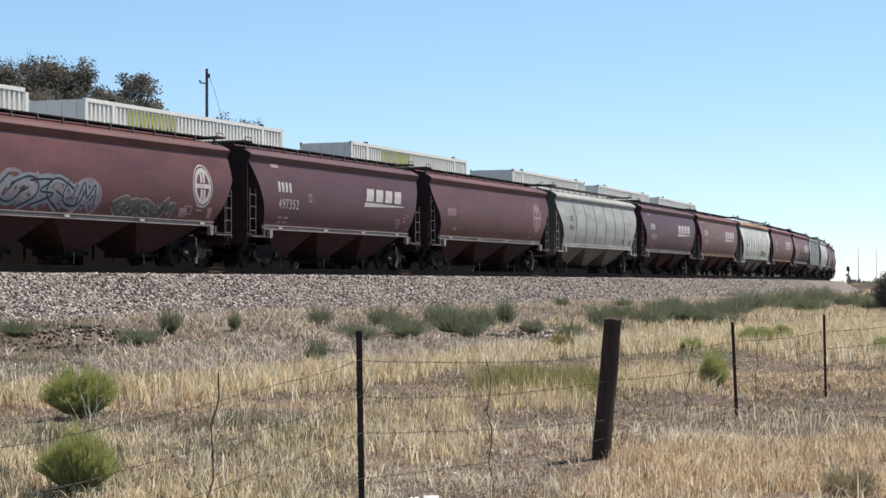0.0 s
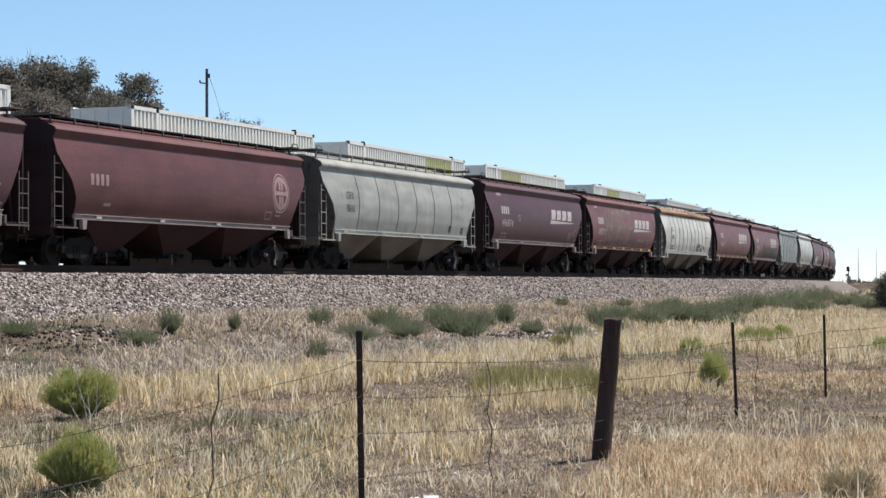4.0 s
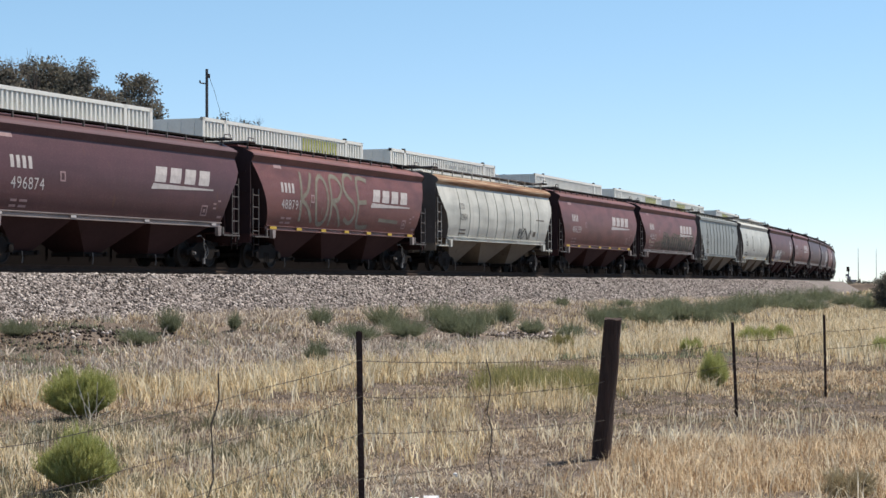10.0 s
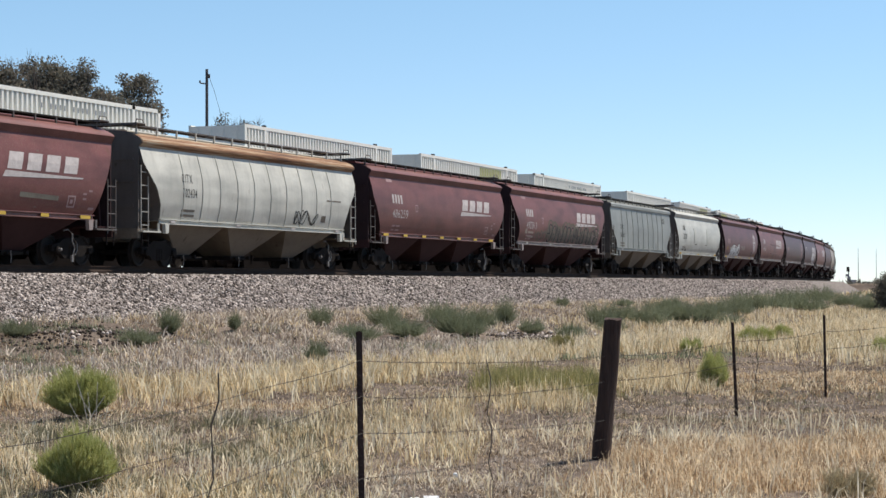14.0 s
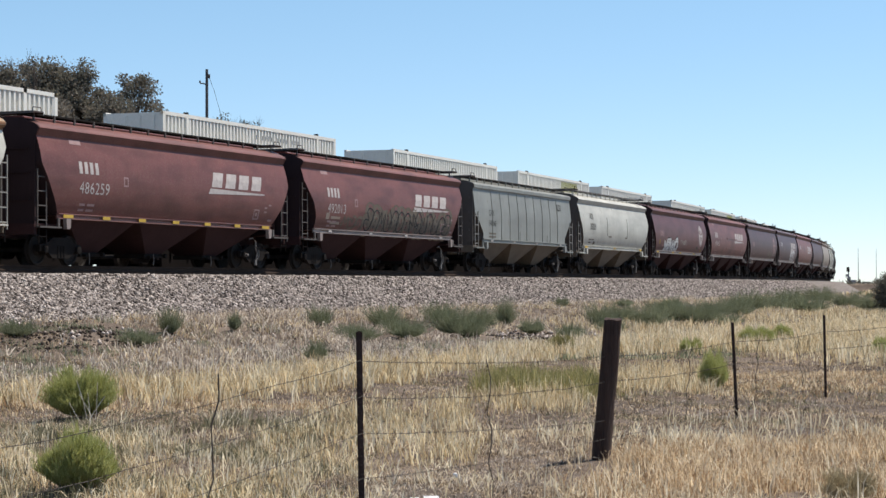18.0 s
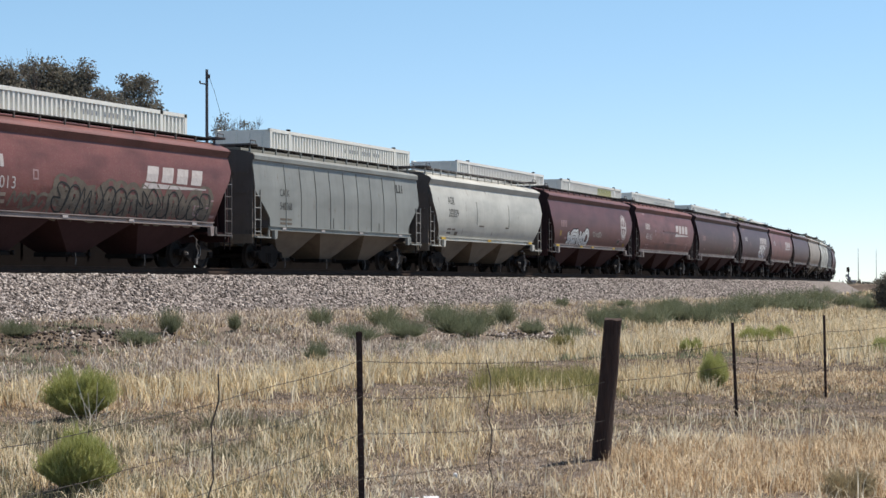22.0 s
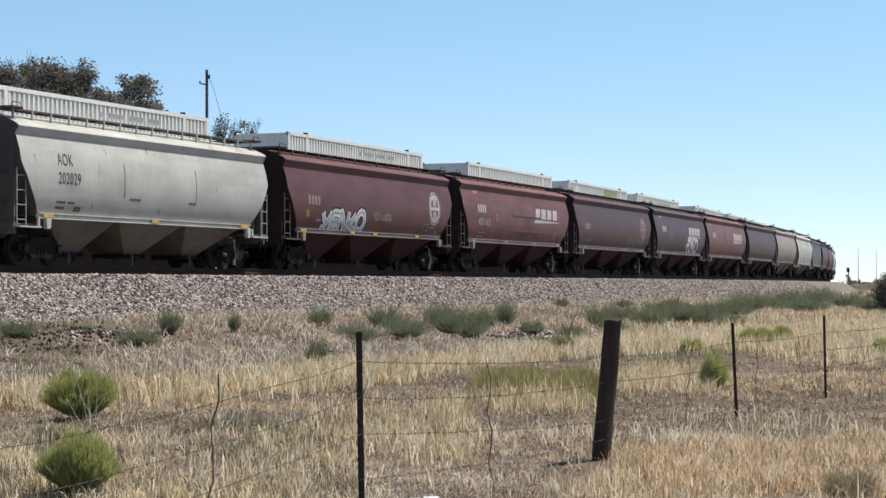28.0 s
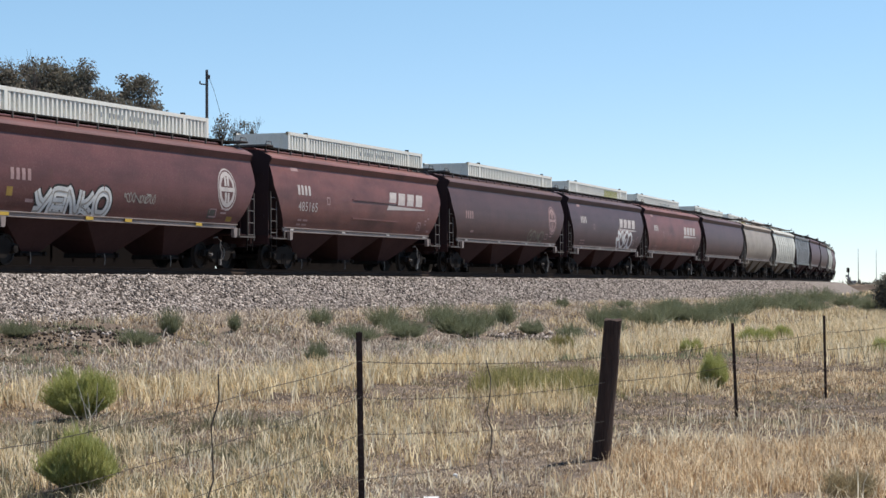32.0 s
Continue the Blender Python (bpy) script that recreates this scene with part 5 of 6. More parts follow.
def build_grass():
    def band(b, d):
        """The belt of tall straw that draws away towards the right."""
        at = np.interp(b, [-0.22, -0.149, -0.079, -0.018, 0.032, 0.088, 0.144, 0.2], [29, 29.8, 32.5, 37, 44.5, 51.5, 58, 62])
        wide = np.interp(b, [-0.22, -0.149, -0.018, 0.032, 0.088, 0.144, 0.2], [2.6, 3.2, 4.4, 4.4, 5.0, 9.0, 18.0])
        return np.exp(-((d - at) / wide) ** 4)

    def lane(b, d):
        """The bare strip of low dead growth across the field."""
        lo = np.interp(b, [-0.22, -0.1, -0.03, 0.02, 0.07, 0.15, 0.22], [20.5, 22.5, 24.0, 25.5, 22.5, 23.0, 24.5])
        hi = np.interp(b, [-0.22, -0.1, -0.03, 0.02, 0.07, 0.15, 0.22], [25.5, 26.5, 30.0, 34.0, 36.0, 32.0, 36.0])
        return between(d, lo, hi, 0.9)

    def litter(b, d):
        """The grey trampled patch at the front."""
        return between(b, -0.045, 0.07, 0.02) * (1 - smooth(d, 18.5, 21.5))

    # the low cover
    x, y = sow(26000, 13.3, 24, lambda b, d: 0.9 + 0 * b, 201, 0.4, 0.36)
    grass("dead_grass", x, y, 6, 0.05, 0.060, 0.0070, 1.6, DUSK, "matted grey-brown dead grass and litter", 3)
    x, y = sow(26000, 24, 48, lambda b, d: 0.9 + 0 * b, 202, 0.7, 0.36)
    grass("dead_grass", x, y, 6, 0.07, 0.075, 0.012, 1.5, DUSK, "short matted grey-brown dead grass", 7)
    x, y = sow(17000, 13.3, 30, lambda b, d: 0.22 + 0.78 * litter(b, d), 203, 0.3, 0.5)
    grass("dead_grass", x, y, 4, 0.06, 0.055, 0.006, 1.9, THATCH, "pale grey broken stalks lying on the ground", 33)
    x, y = sow(9000, 13.3, 20, lambda b, d: litter(b, d), 240, 0.25, 0.5)
    grass("dead_grass", x, y, 5, 0.05, 0.07, 0.007, 1.5, ASH, "ashen broken stalks lying on the ground", 34)
    x, y = sow(12500, 19, 44, lambda b, d: lane(b, d) * 0.9, 204, 0.9, 0.46)
    grass("low_weeds", x, y, 8, 0.07, 0.085, 0.010, 0.9, WEED, "low grey-green weeds between the grass", 32)
    x, y = sow(8000, 19, 44, lambda b, d: lane(b, d) * 0.9, 241, 0.5, 0.5)
    grass("dead_grass", x, y, 6, 0.07, 0.08, 0.008, 1.2, ASH, "ashen dead stalks between the grass", 36)
    x, y = sow(7500, 14, 24, lambda b, d: between(b, -0.25, -0.06, 0.03) * between(d, 15, 23.5, 1), 242, 0.8, 0.54)
    grass("low_weeds", x, y, 9, 0.06, 0.15, 0.009, 0.6, WEED, "green weeds among dry tufts", 37)
    # tall straw
    x, y = sow(58000, 24, 90, lambda b, d: band(b, d), 205, 0.8, 0.38)
    grass("dry_grass", x, y, 8, 0.07, 0.34, 0.0145, 0.5, STRAW, "tall pale straw-coloured dry grass", 1)
    x, y = sow(9000, 29, 42, lambda b, d: between(b, 0.078, 0.135, 0.012) * between(d, 29, 37, 2), 206, 0.6, 0.4)
    grass("dry_grass", x, y, 9, 0.06, 0.30, 0.010, 0.5, STRAW, "tall pale straw-coloured dry grass", 2)
    x, y = sow(3000, 24.5, 29, lambda b, d: between(b, 0.02, 0.072, 0.008) * between(d, 25.2, 28.2, 0.5), 216, 0.3, 0.4)
    grass("dry_grass", x, y, 9, 0.05, 0.27, 0.008, 0.5, STRAW, "pale straw-coloured grass below the green patch", 35)
    x, y = sow(11000, 24, 80, lambda b, d: band(b, d) * (0.45 + 0.55 * smooth(b, -0.03, 0.05)), 207, 0.7, 0.50)
    grass("bleached_grass", x, y, 8, 0.06, 0.40, 0.0145, 0.5, PALESTRAW, "bleached pale grass tufts", 27)
    x, y = sow(3200, 38, 62, lambda b, d: between(b, 0.0, 0.12, 0.02) * band(b, d), 244, 0.6, 0.45)
    grass("bleached_grass", x, y, 9, 0.06, 0.36, 0.016, 0.5, PALESTRAW, "bleached pale grass tufts", 39)
    # short tawny grass
    x, y = sow(15000, 22, 37, lambda b, d: np.maximum(between(b, -0.262, -0.04, 0.02) * between(d, 25.4, 28.5, 0.8), between(b, 0.13, 0.3, 0.03) * between(d, 30, 42, 1.5)), 208, 0.6, 0.4)
    grass("tawny_grass", x, y, 6, 0.06, 0.12, 0.013, 0.8, TAWNY, "short fine tawny dry grass", 6)
    x, y = sow(23000, 13.3, 24, lambda b, d: smooth(b, 0.05, 0.12) * between(d, 12, 19.2 + 14 * np.clip(b - 0.1, 0, 0.2), 1.2), 209, 0.45, 0.4)
    grass("tawny_grass", x, y, 8, 0.05, 0.18, 0.0078, 0.75, TAWNY, "fine tawny dry grass", 5)
    # the foreground
    x, y = sow(6400, 13.3, 24, lambda b, d: (1 - smooth(b, -0.075, -0.02)) * between(d, 12, 21.5, 0.8), 210, 0.75, 0.54)
    grass("dry_grass", x, y, 8, 0.045, 0.17, 0.0078, 0.7, STRAW, "tufts of pale dry grass", 10)
    x, y = sow(4600, 18, 28, lambda b, d: between(b, -0.06, 0.02, 0.012) * between(d, 18.5, 26.5, 0.8), 243, 0.5, 0.5)
    grass("dry_grass", x, y, 8, 0.05, 0.24, 0.009, 0.5, STRAW, "tufts of pale dry grass before the wire", 38)
    x, y = sow(1300, 13.3, 23, lambda b, d: 1 - 0.8 * litter(b, d), 211, 0.6, 0.54)
    grass("bleached_grass", x, y, 5, 0.03, 0.24, 0.009, 0.6, PALESTRAW, "thin pale dry grass stalks", 4)
    x, y = sow(2200, 13.3, 22, lambda b, d: 1 - 0.45 * smooth(b, -0.1, 0.0), 212, 0.5, 0.57)
    grass("bleached_grass", x, y, 6, 0.04, 0.16, 0.0085, 1.1, PALESTRAW, "bleached pale grass tufts", 25)
    rng = np.random.default_rng(18)
    x, y = np.concatenate([rng.normal(1.1, 0.25, 420), rng.normal(1.95, 0.18, 330)]), np.concatenate([rng.normal(30.4, 0.8, 420), rng.normal(29.4, 0.7, 330)])
    grass("green_grass", x, y, 11, 0.05, 0.38, 0.009, 0.4, GREENGRASS, "patch of yellow-green grass", 8)
    x, y = scatter(9000, 62, 175, 0.02, 0.27, 19, 1.1, 0.4, 0.15)
    keep = (offset_from_track(x, y) < -9.5) & (np.hypot((x - 2.9) / 2.0, (y - 61.0) / 8.0) > 1)
    grass("dry_grass", x[keep], y[keep], 13, 0.16, 0.36, 0.022, 0.5, STRAW, "pale dry grass along the embankment's foot", 9)
    x, y = scatter(7000, 175, 430, 0.1, 0.27, 41, 1.0, 0.4, 0.08)
    keep = offset_from_track(x, y) < -6
    grass("dry_grass", x[keep], y[keep], 6, 0.5, 0.42, 0.09, 0.5, STRAW, "pale dry grass far along the line", 42)
    # the bank below the ballast
    rng = np.random.default_rng(20)
    n = 26000
    s, v = -22 + 150 * rng.random(n) ** 1.5, -5.0 - 8.0 * rng.random(n) ** 1.1
    a = np.interp(s, _s, _a)
    x, y = np.interp(s, _s, _x) - v * np.sin(a), np.interp(s, _s, _y) + v * np.cos(a)
    c = 0.55 * value_noise(x, y, 1.7, 221) + 0.45 * value_noise(x, y, 0.5, 222)
    soil = np.maximum(np.exp(-(((x + 9.0) / 2.4) ** 2 + ((y - 48.0) / 8.0) ** 2) ** 2), np.exp(-(((x - 2.9) / 1.9) ** 2 + ((y - 61.0) / 8.0) ** 2) ** 2))
    keep = rng.random(n) < smooth(c + 0.25 * smooth(v, -7, -5), 0.40, 0.57) * (1 - soil)
    x, y, s = x[keep], y[keep], s[keep]
    far = smooth(s, 5, 30)
    k = rng.random(len(x)) > 0.40 + 0.15 * far
    grass("dead_grass", x[k], y[k], 6, 0.10, 0.30, 0.024, 1.2, ASH, "grey bleached dead grass on the bank", 21)
    k = rng.random(len(x)) < 0.10 + 0.15 * far
    grass("dry_grass", x[k], y[k], 8, 0.08, 0.26, 0.016, 0.8, STRAW, "pale dry grass on the bank", 28)
    k = rng.random(len(x)) < 0.8
    grass("dead_grass", x[k], y[k], 7, 0.14, 0.12, 0.018, 1.4, DUSK, "dark matted dead stalks on the bank", 29)
    # thin growth between the bank and the straw
    x, y = sow(11000, 33, 56, lambda b, d: 0.9 * smooth(d, 37.5 + 44 * np.clip(b, -0.16, 0.1), 41 + 44 * np.clip(b, -0.16, 0.1)) * (1 - smooth(b, -0.03, 0.08)), 230, 1.2, 0.47)
    k = (offset_from_track(x, y) < -11) & (np.hypot((x + 9.0) / 2.4, (y - 46.0) / 7.0) > 1)
    grass("dead_grass", x[k], y[k], 6, 0.10, 0.24, 0.022, 1.2, ASH, "grey bleached dead grass before the bank", 231)
    x, y = sow(4200, 34, 56, lambda b, d: smooth(d, 38 + 44 * np.clip(b, -0.16, 0.1), 41 + 44 * np.clip(b, -0.16, 0.1)), 232, 1.6, 0.58)
    grass("low_weeds", x, y, 10, 0.12, 0.20, 0.014, 0.8, SAGE, "low grey-green weeds before the bank", 233)
    # thin cover all round, outside the path of the lens
    x = rng.uniform(-40, 45, 6000)
    y = rng.uniform(-15, 60, 6000)
    keep = (offset_from_track(x, y) < -8) & (np.abs(x) > 0.27 * np.maximum(y, 0)) & (np.hypot(x, y) > 2.5)
    grass("dry_grass", x[keep], y[keep], 8, 0.1, 0.35, 0.02, 0.5, STRAW, "sparse dry grass over the field", 22)


def lumps(name, x, y, size, mat, label, seed):
    """Rough little lumps resting on the ground."""
    rng, n = np.random.default_rng(seed), len(x)
    z = ground_z(x, y)
    octa = np.array([(1, 0, 0), (0, 1, 0), (-1, 0, 0), (0, -1, 0), (0, 0, 1), (0, 0, -1)], float)
    pv = octa[None] * (0.6 + 0.7 * rng.random((n, 6, 1))) * size[:, None, None] + np.stack([x, y, z + 0.4 * size], 1)[:, None]
    tri = np.array([(0, 1, 4), (1, 2, 4), (2, 3, 4), (3, 0, 4), (1, 0, 5), (2, 1, 5), (3, 2, 5), (0, 3, 5)])
    me = fast_mesh(name, pv.reshape(-1, 3), (tri[None] + (np.arange(n) * 6)[:, None, None]).reshape(-1, 3))
    me.materials.append(mat)
    tagged(new(name, me), label, "stones" if mat == STONE else "soil", kind="stuff")


def build_pebbles():
    """Pale stones rolled down the bank, and clods where its soil lies open."""
    rng = np.random.default_rng(90)
    s, v = np.concatenate([rng.uniform(-20, 90, 450), rng.uniform(-16, -4, 250)]), np.concatenate([rng.uniform(-9.5, -4.8, 450), rng.uniform(-10, -6.5, 250)])
    a = np.interp(s, _s, _a)
    x, y = np.interp(s, _s, _x) - v * np.sin(a), np.interp(s, _s, _y) + v * np.cos(a)
    x, y = np.concatenate([x, rng.normal(3.2, 1.0, 420)]), np.concatenate([y, rng.normal(62.0, 2.6, 420)])
    lumps("pebbles", x, y, rng.uniform(0.025, 0.07, len(x)), STONE, "scattered pale stones on the railway bank", 91)
    x = np.concatenate([rng.normal(-8.6, 1.1, 800), rng.normal(-3.4, 2.0, 500), rng.normal(3.0, 1.1, 500)])
    y = np.concatenate([rng.normal(48.0, 2.4, 800), rng.normal(50.0, 2.6, 500), rng.normal(61.0, 3.0, 500)])
    lumps("soil_clods", x, y, 0.015 + 0.055 * rng.random(len(x)) ** 2, CLOD, "dark crumbling clods of soil on the bank", 92)


def bush(name, x, y, r, h, mat, label, seed, stems=900, width=0.012, fuzz=0.12):
    """A shrub of many fine stems fanning out from its foot, with small leaves towards the tips."""
    rng = np.random.default_rng(seed)
    z = float(ground_z(np.array([x]), np.array([y]))[0])
    ang = rng.random(stems) * 6.283
    up = rng.random(stems) ** 0.75
    out = np.sqrt(1 - up * up * 0.92)
    lob = 1 + 0.15 * np.sin(ang * 2 + 1.7 * seed + 2.0 * up) + 0.10 * np.sin(ang * 5 + 2 * seed - 3.0 * up)
    ln = (0.82 + fuzz * rng.normal(0, 1, stems)) * lob
    tx, ty, tz = r * out * np.cos(ang) * ln, r * out * np.sin(ang) * ln, h * (0.34 + 0.66 * up) * np.clip(ln, 0.6, 1.2)
    bx, by = tx * 0.15, ty * 0.15
    tip, base = np.stack([tx, ty, tz], 1), np.stack([bx, by, np.zeros(stems)], 1)
    face = rng.random(stems) * 6.283
    w = np.stack([np.cos(face), np.sin(face), np.zeros(stems)], 1) * width * (r / 0.4) ** 0.5 * 0.5
    V, T = [np.stack([base + (tip - base) * 0.3 - w, base + (tip - base) * 0.3 + w, tip], 1).reshape(-1, 3)], [np.arange(stems * 3).reshape(-1, 3)]
    per = 22
    m = stems * per
    along = 0.45 + 0.57 * rng.random(m) ** 0.7
    p = np.repeat(base, per, 0) + (np.repeat(tip, per, 0) - np.repeat(base, per, 0)) * along[:, None]
    d = rng.normal(0, 1, (m, 3))
    d[:, 2] = np.abs(d[:, 2]) + 1.6
    d += 1.2 * np.repeat(tip - base, per, 0) / max(r, h)
    d /= np.linalg.norm(d, axis=1)[:, None]
    q = np.cross(d, rng.normal(0, 1, (m, 3)))
    q /= np.linalg.norm(q, axis=1)[:, None]
    size = (r * 0.085 + 0.012) * (0.6 + 0.8 * rng.random(m))[:, None]
    V.append(np.stack([p - q * size * 0.045, p + q * size * 0.045, p + d * size], 1).reshape(-1, 3))
    T.append(np.arange(m * 3).reshape(-1, 3) + stems * 3)
    me = fast_mesh(name, np.concatenate(V), np.concatenate(T))
    me.materials.append(mat)
    ob = new(name, me)
    ob.location = (x, y, z - 0.02)
    return tagged(ob, label, "shrub", "shrubs of the field")


BRUSHES = [(-4.38, 24.49, 0.43, 0.60), (-2.84, 15.8, 0.33, 0.48), (4.17, 31.33, 0.29, 0.62), (5.78, 47.34, 0.29, 0.4), (8.12, 52.57, 0.48, 0.47),
           (9.18, 55.04, 0.34, 0.43), (9.85, 45.63, 0.28, 0.46), (3.03, 15.18, 0.23, 0.26), (2.76, 47.63, 0.35, 0.45)]
SAGES = [(-7.32, 54.23, 0.33, 0.67), (-5.68, 55.18, 0.2, 0.46), (-3.69, 60.51, 0.39, 0.61), (-9.82, 46.73, 0.39, 0.36), (-7.2, 47.91, 0.45, 0.36),
           (-2.56, 41.03, 0.25, 0.41), (-1.9, 65.4, 0.55, 0.66), (-0.11, 68.01, 0.59, 0.76), (2.16, 70.96, 0.44, 0.91), (2.89, 66.35, 0.46, 0.44),
           (5.73, 74.52, 0.52, 0.83), (7.06, 80.18, 0.67, 0.76), (7.97, 78.13, 0.76, 0.74), (9.66, 83.26, 0.7, 0.79), (12.43, 93.29, 0.91, 0.78),
           (16.31, 107.16, 1.05, 1.02), (21.22, 123.6, 1.21, 1.03), (26.83, 144.51, 1.21, 1.05), (26.81, 134.34, 1.12, 0.97), (24.31, 115.33, 0.8, 0.96),
           (-2.67, 58.51, 0.49, 0.42), (-1.03, 57.75, 0.56, 0.48), (0.79, 61.5, 0.51, 0.51), (3.7, 58.75, 0.41, 0.39), (10.9, 77.28, 0.54, 0.43),
           (0.28, 62.22, 0.61, 0.76), (1.26, 68.34, 0.57, 0.69),
           (5.51, 66.35, 0.55, 0.55), (9.89, 89.63, 0.87, 0.85), (10.53, 82.84, 0.81, 0.69), (13.85, 96.28, 0.94, 0.91), (19.17, 117.38, 1.15, 0.98),
           (19.96, 110.82, 1.08, 0.74), (-2.22, 55.42, 0.46, 0.37), (-1.46, 62.41, 0.52, 0.45)]


def build_bushes():
    for i, (x, y, r, h) in enumerate(BRUSHES):
        dull = i == 7
        ob = bush("rabbitbrush", x, y, r, h, OLIVE if dull else GREENGRASS if i == 8 else BRUSH,
                  "olive brown low shrub among dry grass" if dull else "rounded bright green shrub with fine stems in dry grass", 30 + i, 700 if dull else 3400 if r > 0.3 else 1900, 0.005, 0.09)
        if i == 0:
            rng = random.Random(3)
            for k in range(8):
                a, l = rng.uniform(0.2, 2.6), rng.uniform(0.22, 0.5)
                x0, fork = 0.10 + rng.uniform(-0.05, 0.25), rng.uniform(0.3, 0.7)
                tip = (x0 + l * math.cos(a) * 0.8, -0.46 - rng.uniform(0, 0.05), l * math.sin(a) + 0.05)
                mid = (x0 + (tip[0] - x0) * fork + rng.uniform(-0.03, 0.03), -0.46, tip[2] * fork * 0.8)
                part("dead_twig", Shape().rod([(x0, -0.44, -0.02), mid, tip], 0.006, 5, 0.003), TWIG, ob, "bleached dead twig")
    for i, (x, y, r, h) in enumerate(SAGES):
        bush("sagebrush", x, y, r * 1.1, h * 1.05, SAGE, "grey-green sage shrub on the railway bank", 60 + i, 700, 0.012, 0.26)
    rng = random.Random(77)
    for i in range(12):
        s, v = rng.uniform(25, 150), rng.uniform(-10.5, -5.6)
        x, y, a = on_track(s, v)
        bush("sagebrush", x, y, rng.uniform(0.3, 0.7), rng.uniform(0.25, 0.55), SAGE, "grey-green sage shrub on the railway bank", 200 + i, 600, 0.014, 0.18)


def tree(name, x, y, top, rx, rz, label, seed, leaves=12000, leaf=0.16, mats=(LEAF,), clumps=46, spread=0.24, ground=None):
    """A tapered trunk, limbs out to the clumps of an uneven crown whose tip stands at the height top, and leaves round each clump."""
    rng = random.Random(seed)
    nr = np.random.default_rng(seed)
    z0 = float(ground_z(np.array([x]), np.array([y]))[0]) - 0.1
    root = empty(name, pose(x, y, z0))
    tagged(root, label, "tree", "trees beyond the tracks")
    top -= z0
    zc = top - rz
    sh, C = Shape(), []
    sh.rod([(0.12 * math.sin(k * 1.3 + seed), 0.1 * math.cos(k * 1.7 + seed), (zc + 0.35 * rz) * k / 6) for k in range(7)], max(0.06, rx * 0.085), 8, 0.05)
    for i in range(clumps):
        u = 1 - 2 * (i + 0.5) / clumps
        a = i * 2.39996 + rng.uniform(-0.4, 0.4)
        r = math.sqrt(max(0, 1 - u * u)) * rng.uniform(0.45, 1.0)
        k = rng.uniform(0.72, 0.98)
        c = Vector((rx * r * math.cos(a) * k, rx * r * math.sin(a) * k, zc + rz * u * rng.uniform(0.7, 0.94)))
        C.append(c)
        p = Vector((0, 0, max(0.2 * zc, c.z - rng.uniform(0.5, 1.0) * rz * 0.8)))
        if p.z > zc + 0.3 * rz:
            p.z = zc + 0.3 * rz
        mid = p.lerp(c, 0.55) + Vector((0, 0, -0.05 * rz))
        sh.rod([p, mid, c], 0.02 * rx + 0.015, 4, 0.012)
        for b in range(2):
            e = c + Vector((rng.uniform(-1, 1), rng.uniform(-1, 1), rng.uniform(-0.3, 1))) * rx * 0.25
            sh.rod([mid, e], 0.018, 3, 0.006)
    part("trunk", sh, BARK, root)
    C = np.array([tuple(c) for c in C])
    width = nr.uniform(0.6, 1.4, len(C))
    for j, mat in enumerate(mats):
        n = leaves // len(mats)
        pick = nr.integers(0, len(C), n)
        g = nr.normal(0, 1, (n, 3))
        g /= np.linalg.norm(g, axis=1)[:, None]
        p = C[pick] + g * (0.25 + nr.random((n, 1)) ** 0.7) * (width[pick] * spread * rx)[:, None] * np.array([1, 1, 0.8])
        d = nr.normal(0, 1, (n, 3))
        d /= np.linalg.norm(d, axis=1)[:, None]
        q = np.cross(d, nr.normal(0, 1, (n, 3)))
        q /= np.linalg.norm(q, axis=1)[:, None]
        ls = leaf * (0.5 + nr.random(n))[:, None]
        v = np.stack([p, p + d * ls * 0.5 + q * ls * 0.32, p + d * ls, p + d * ls * 0.5 - q * ls * 0.32], 1).reshape(-1, 3)
        t = (np.array([(0, 1, 2), (0, 2, 3)])[None] + (np.arange(n) * 4)[:, None, None]).reshape(-1, 3)
        me = fast_mesh("crown", v, t)
        link("crown", me, mat, root)
    return root


def bare_tree(x, y, top, seed, wide=1.0):
    """A thin leafless tree whose twigs end at the height top."""
    rng = random.Random(seed)
    z0 = float(ground_z(np.array([x]), np.array([y]))[0]) - 0.1
    root = empty("bare_tree", pose(x, y, z0))
    tagged(root, "thin bare grey tree beyond the tracks", "tree", "trees beyond the tracks")
    h = top - z0
    part("trunk", Shape().rod([(0, 0, 0), (0.08, 0, h * 0.5), (0, 0.1, h * 0.86)], 0.09, 6, 0.04), BARK, root)
    sh = Shape()
    for i in range(int(14 * wide)):
        a = rng.uniform(0, 6.28)
        p = Vector((0.04, 0.05, h * rng.uniform(0.68 - 0.06 * (wide - 1), 0.86)))
        q = p + Vector((math.cos(a) * 0.45, math.sin(a) * 0.45, rng.uniform(0.35, 1.0) * h * 0.09))
        sh.rod([p, p.lerp(q, 0.5) + Vector((0, 0, -0.06)), q], 0.02, 4, 0.01)
        for b in range(3):
            e = q + Vector((rng.uniform(-0.25, 0.25), rng.uniform(-0.25, 0.25), rng.uniform(0.05, 0.4)))
            sh.rod([p.lerp(q, 0.7), e], 0.011, 3, 0.005)
    part("bare_crown", sh, BARK, root)


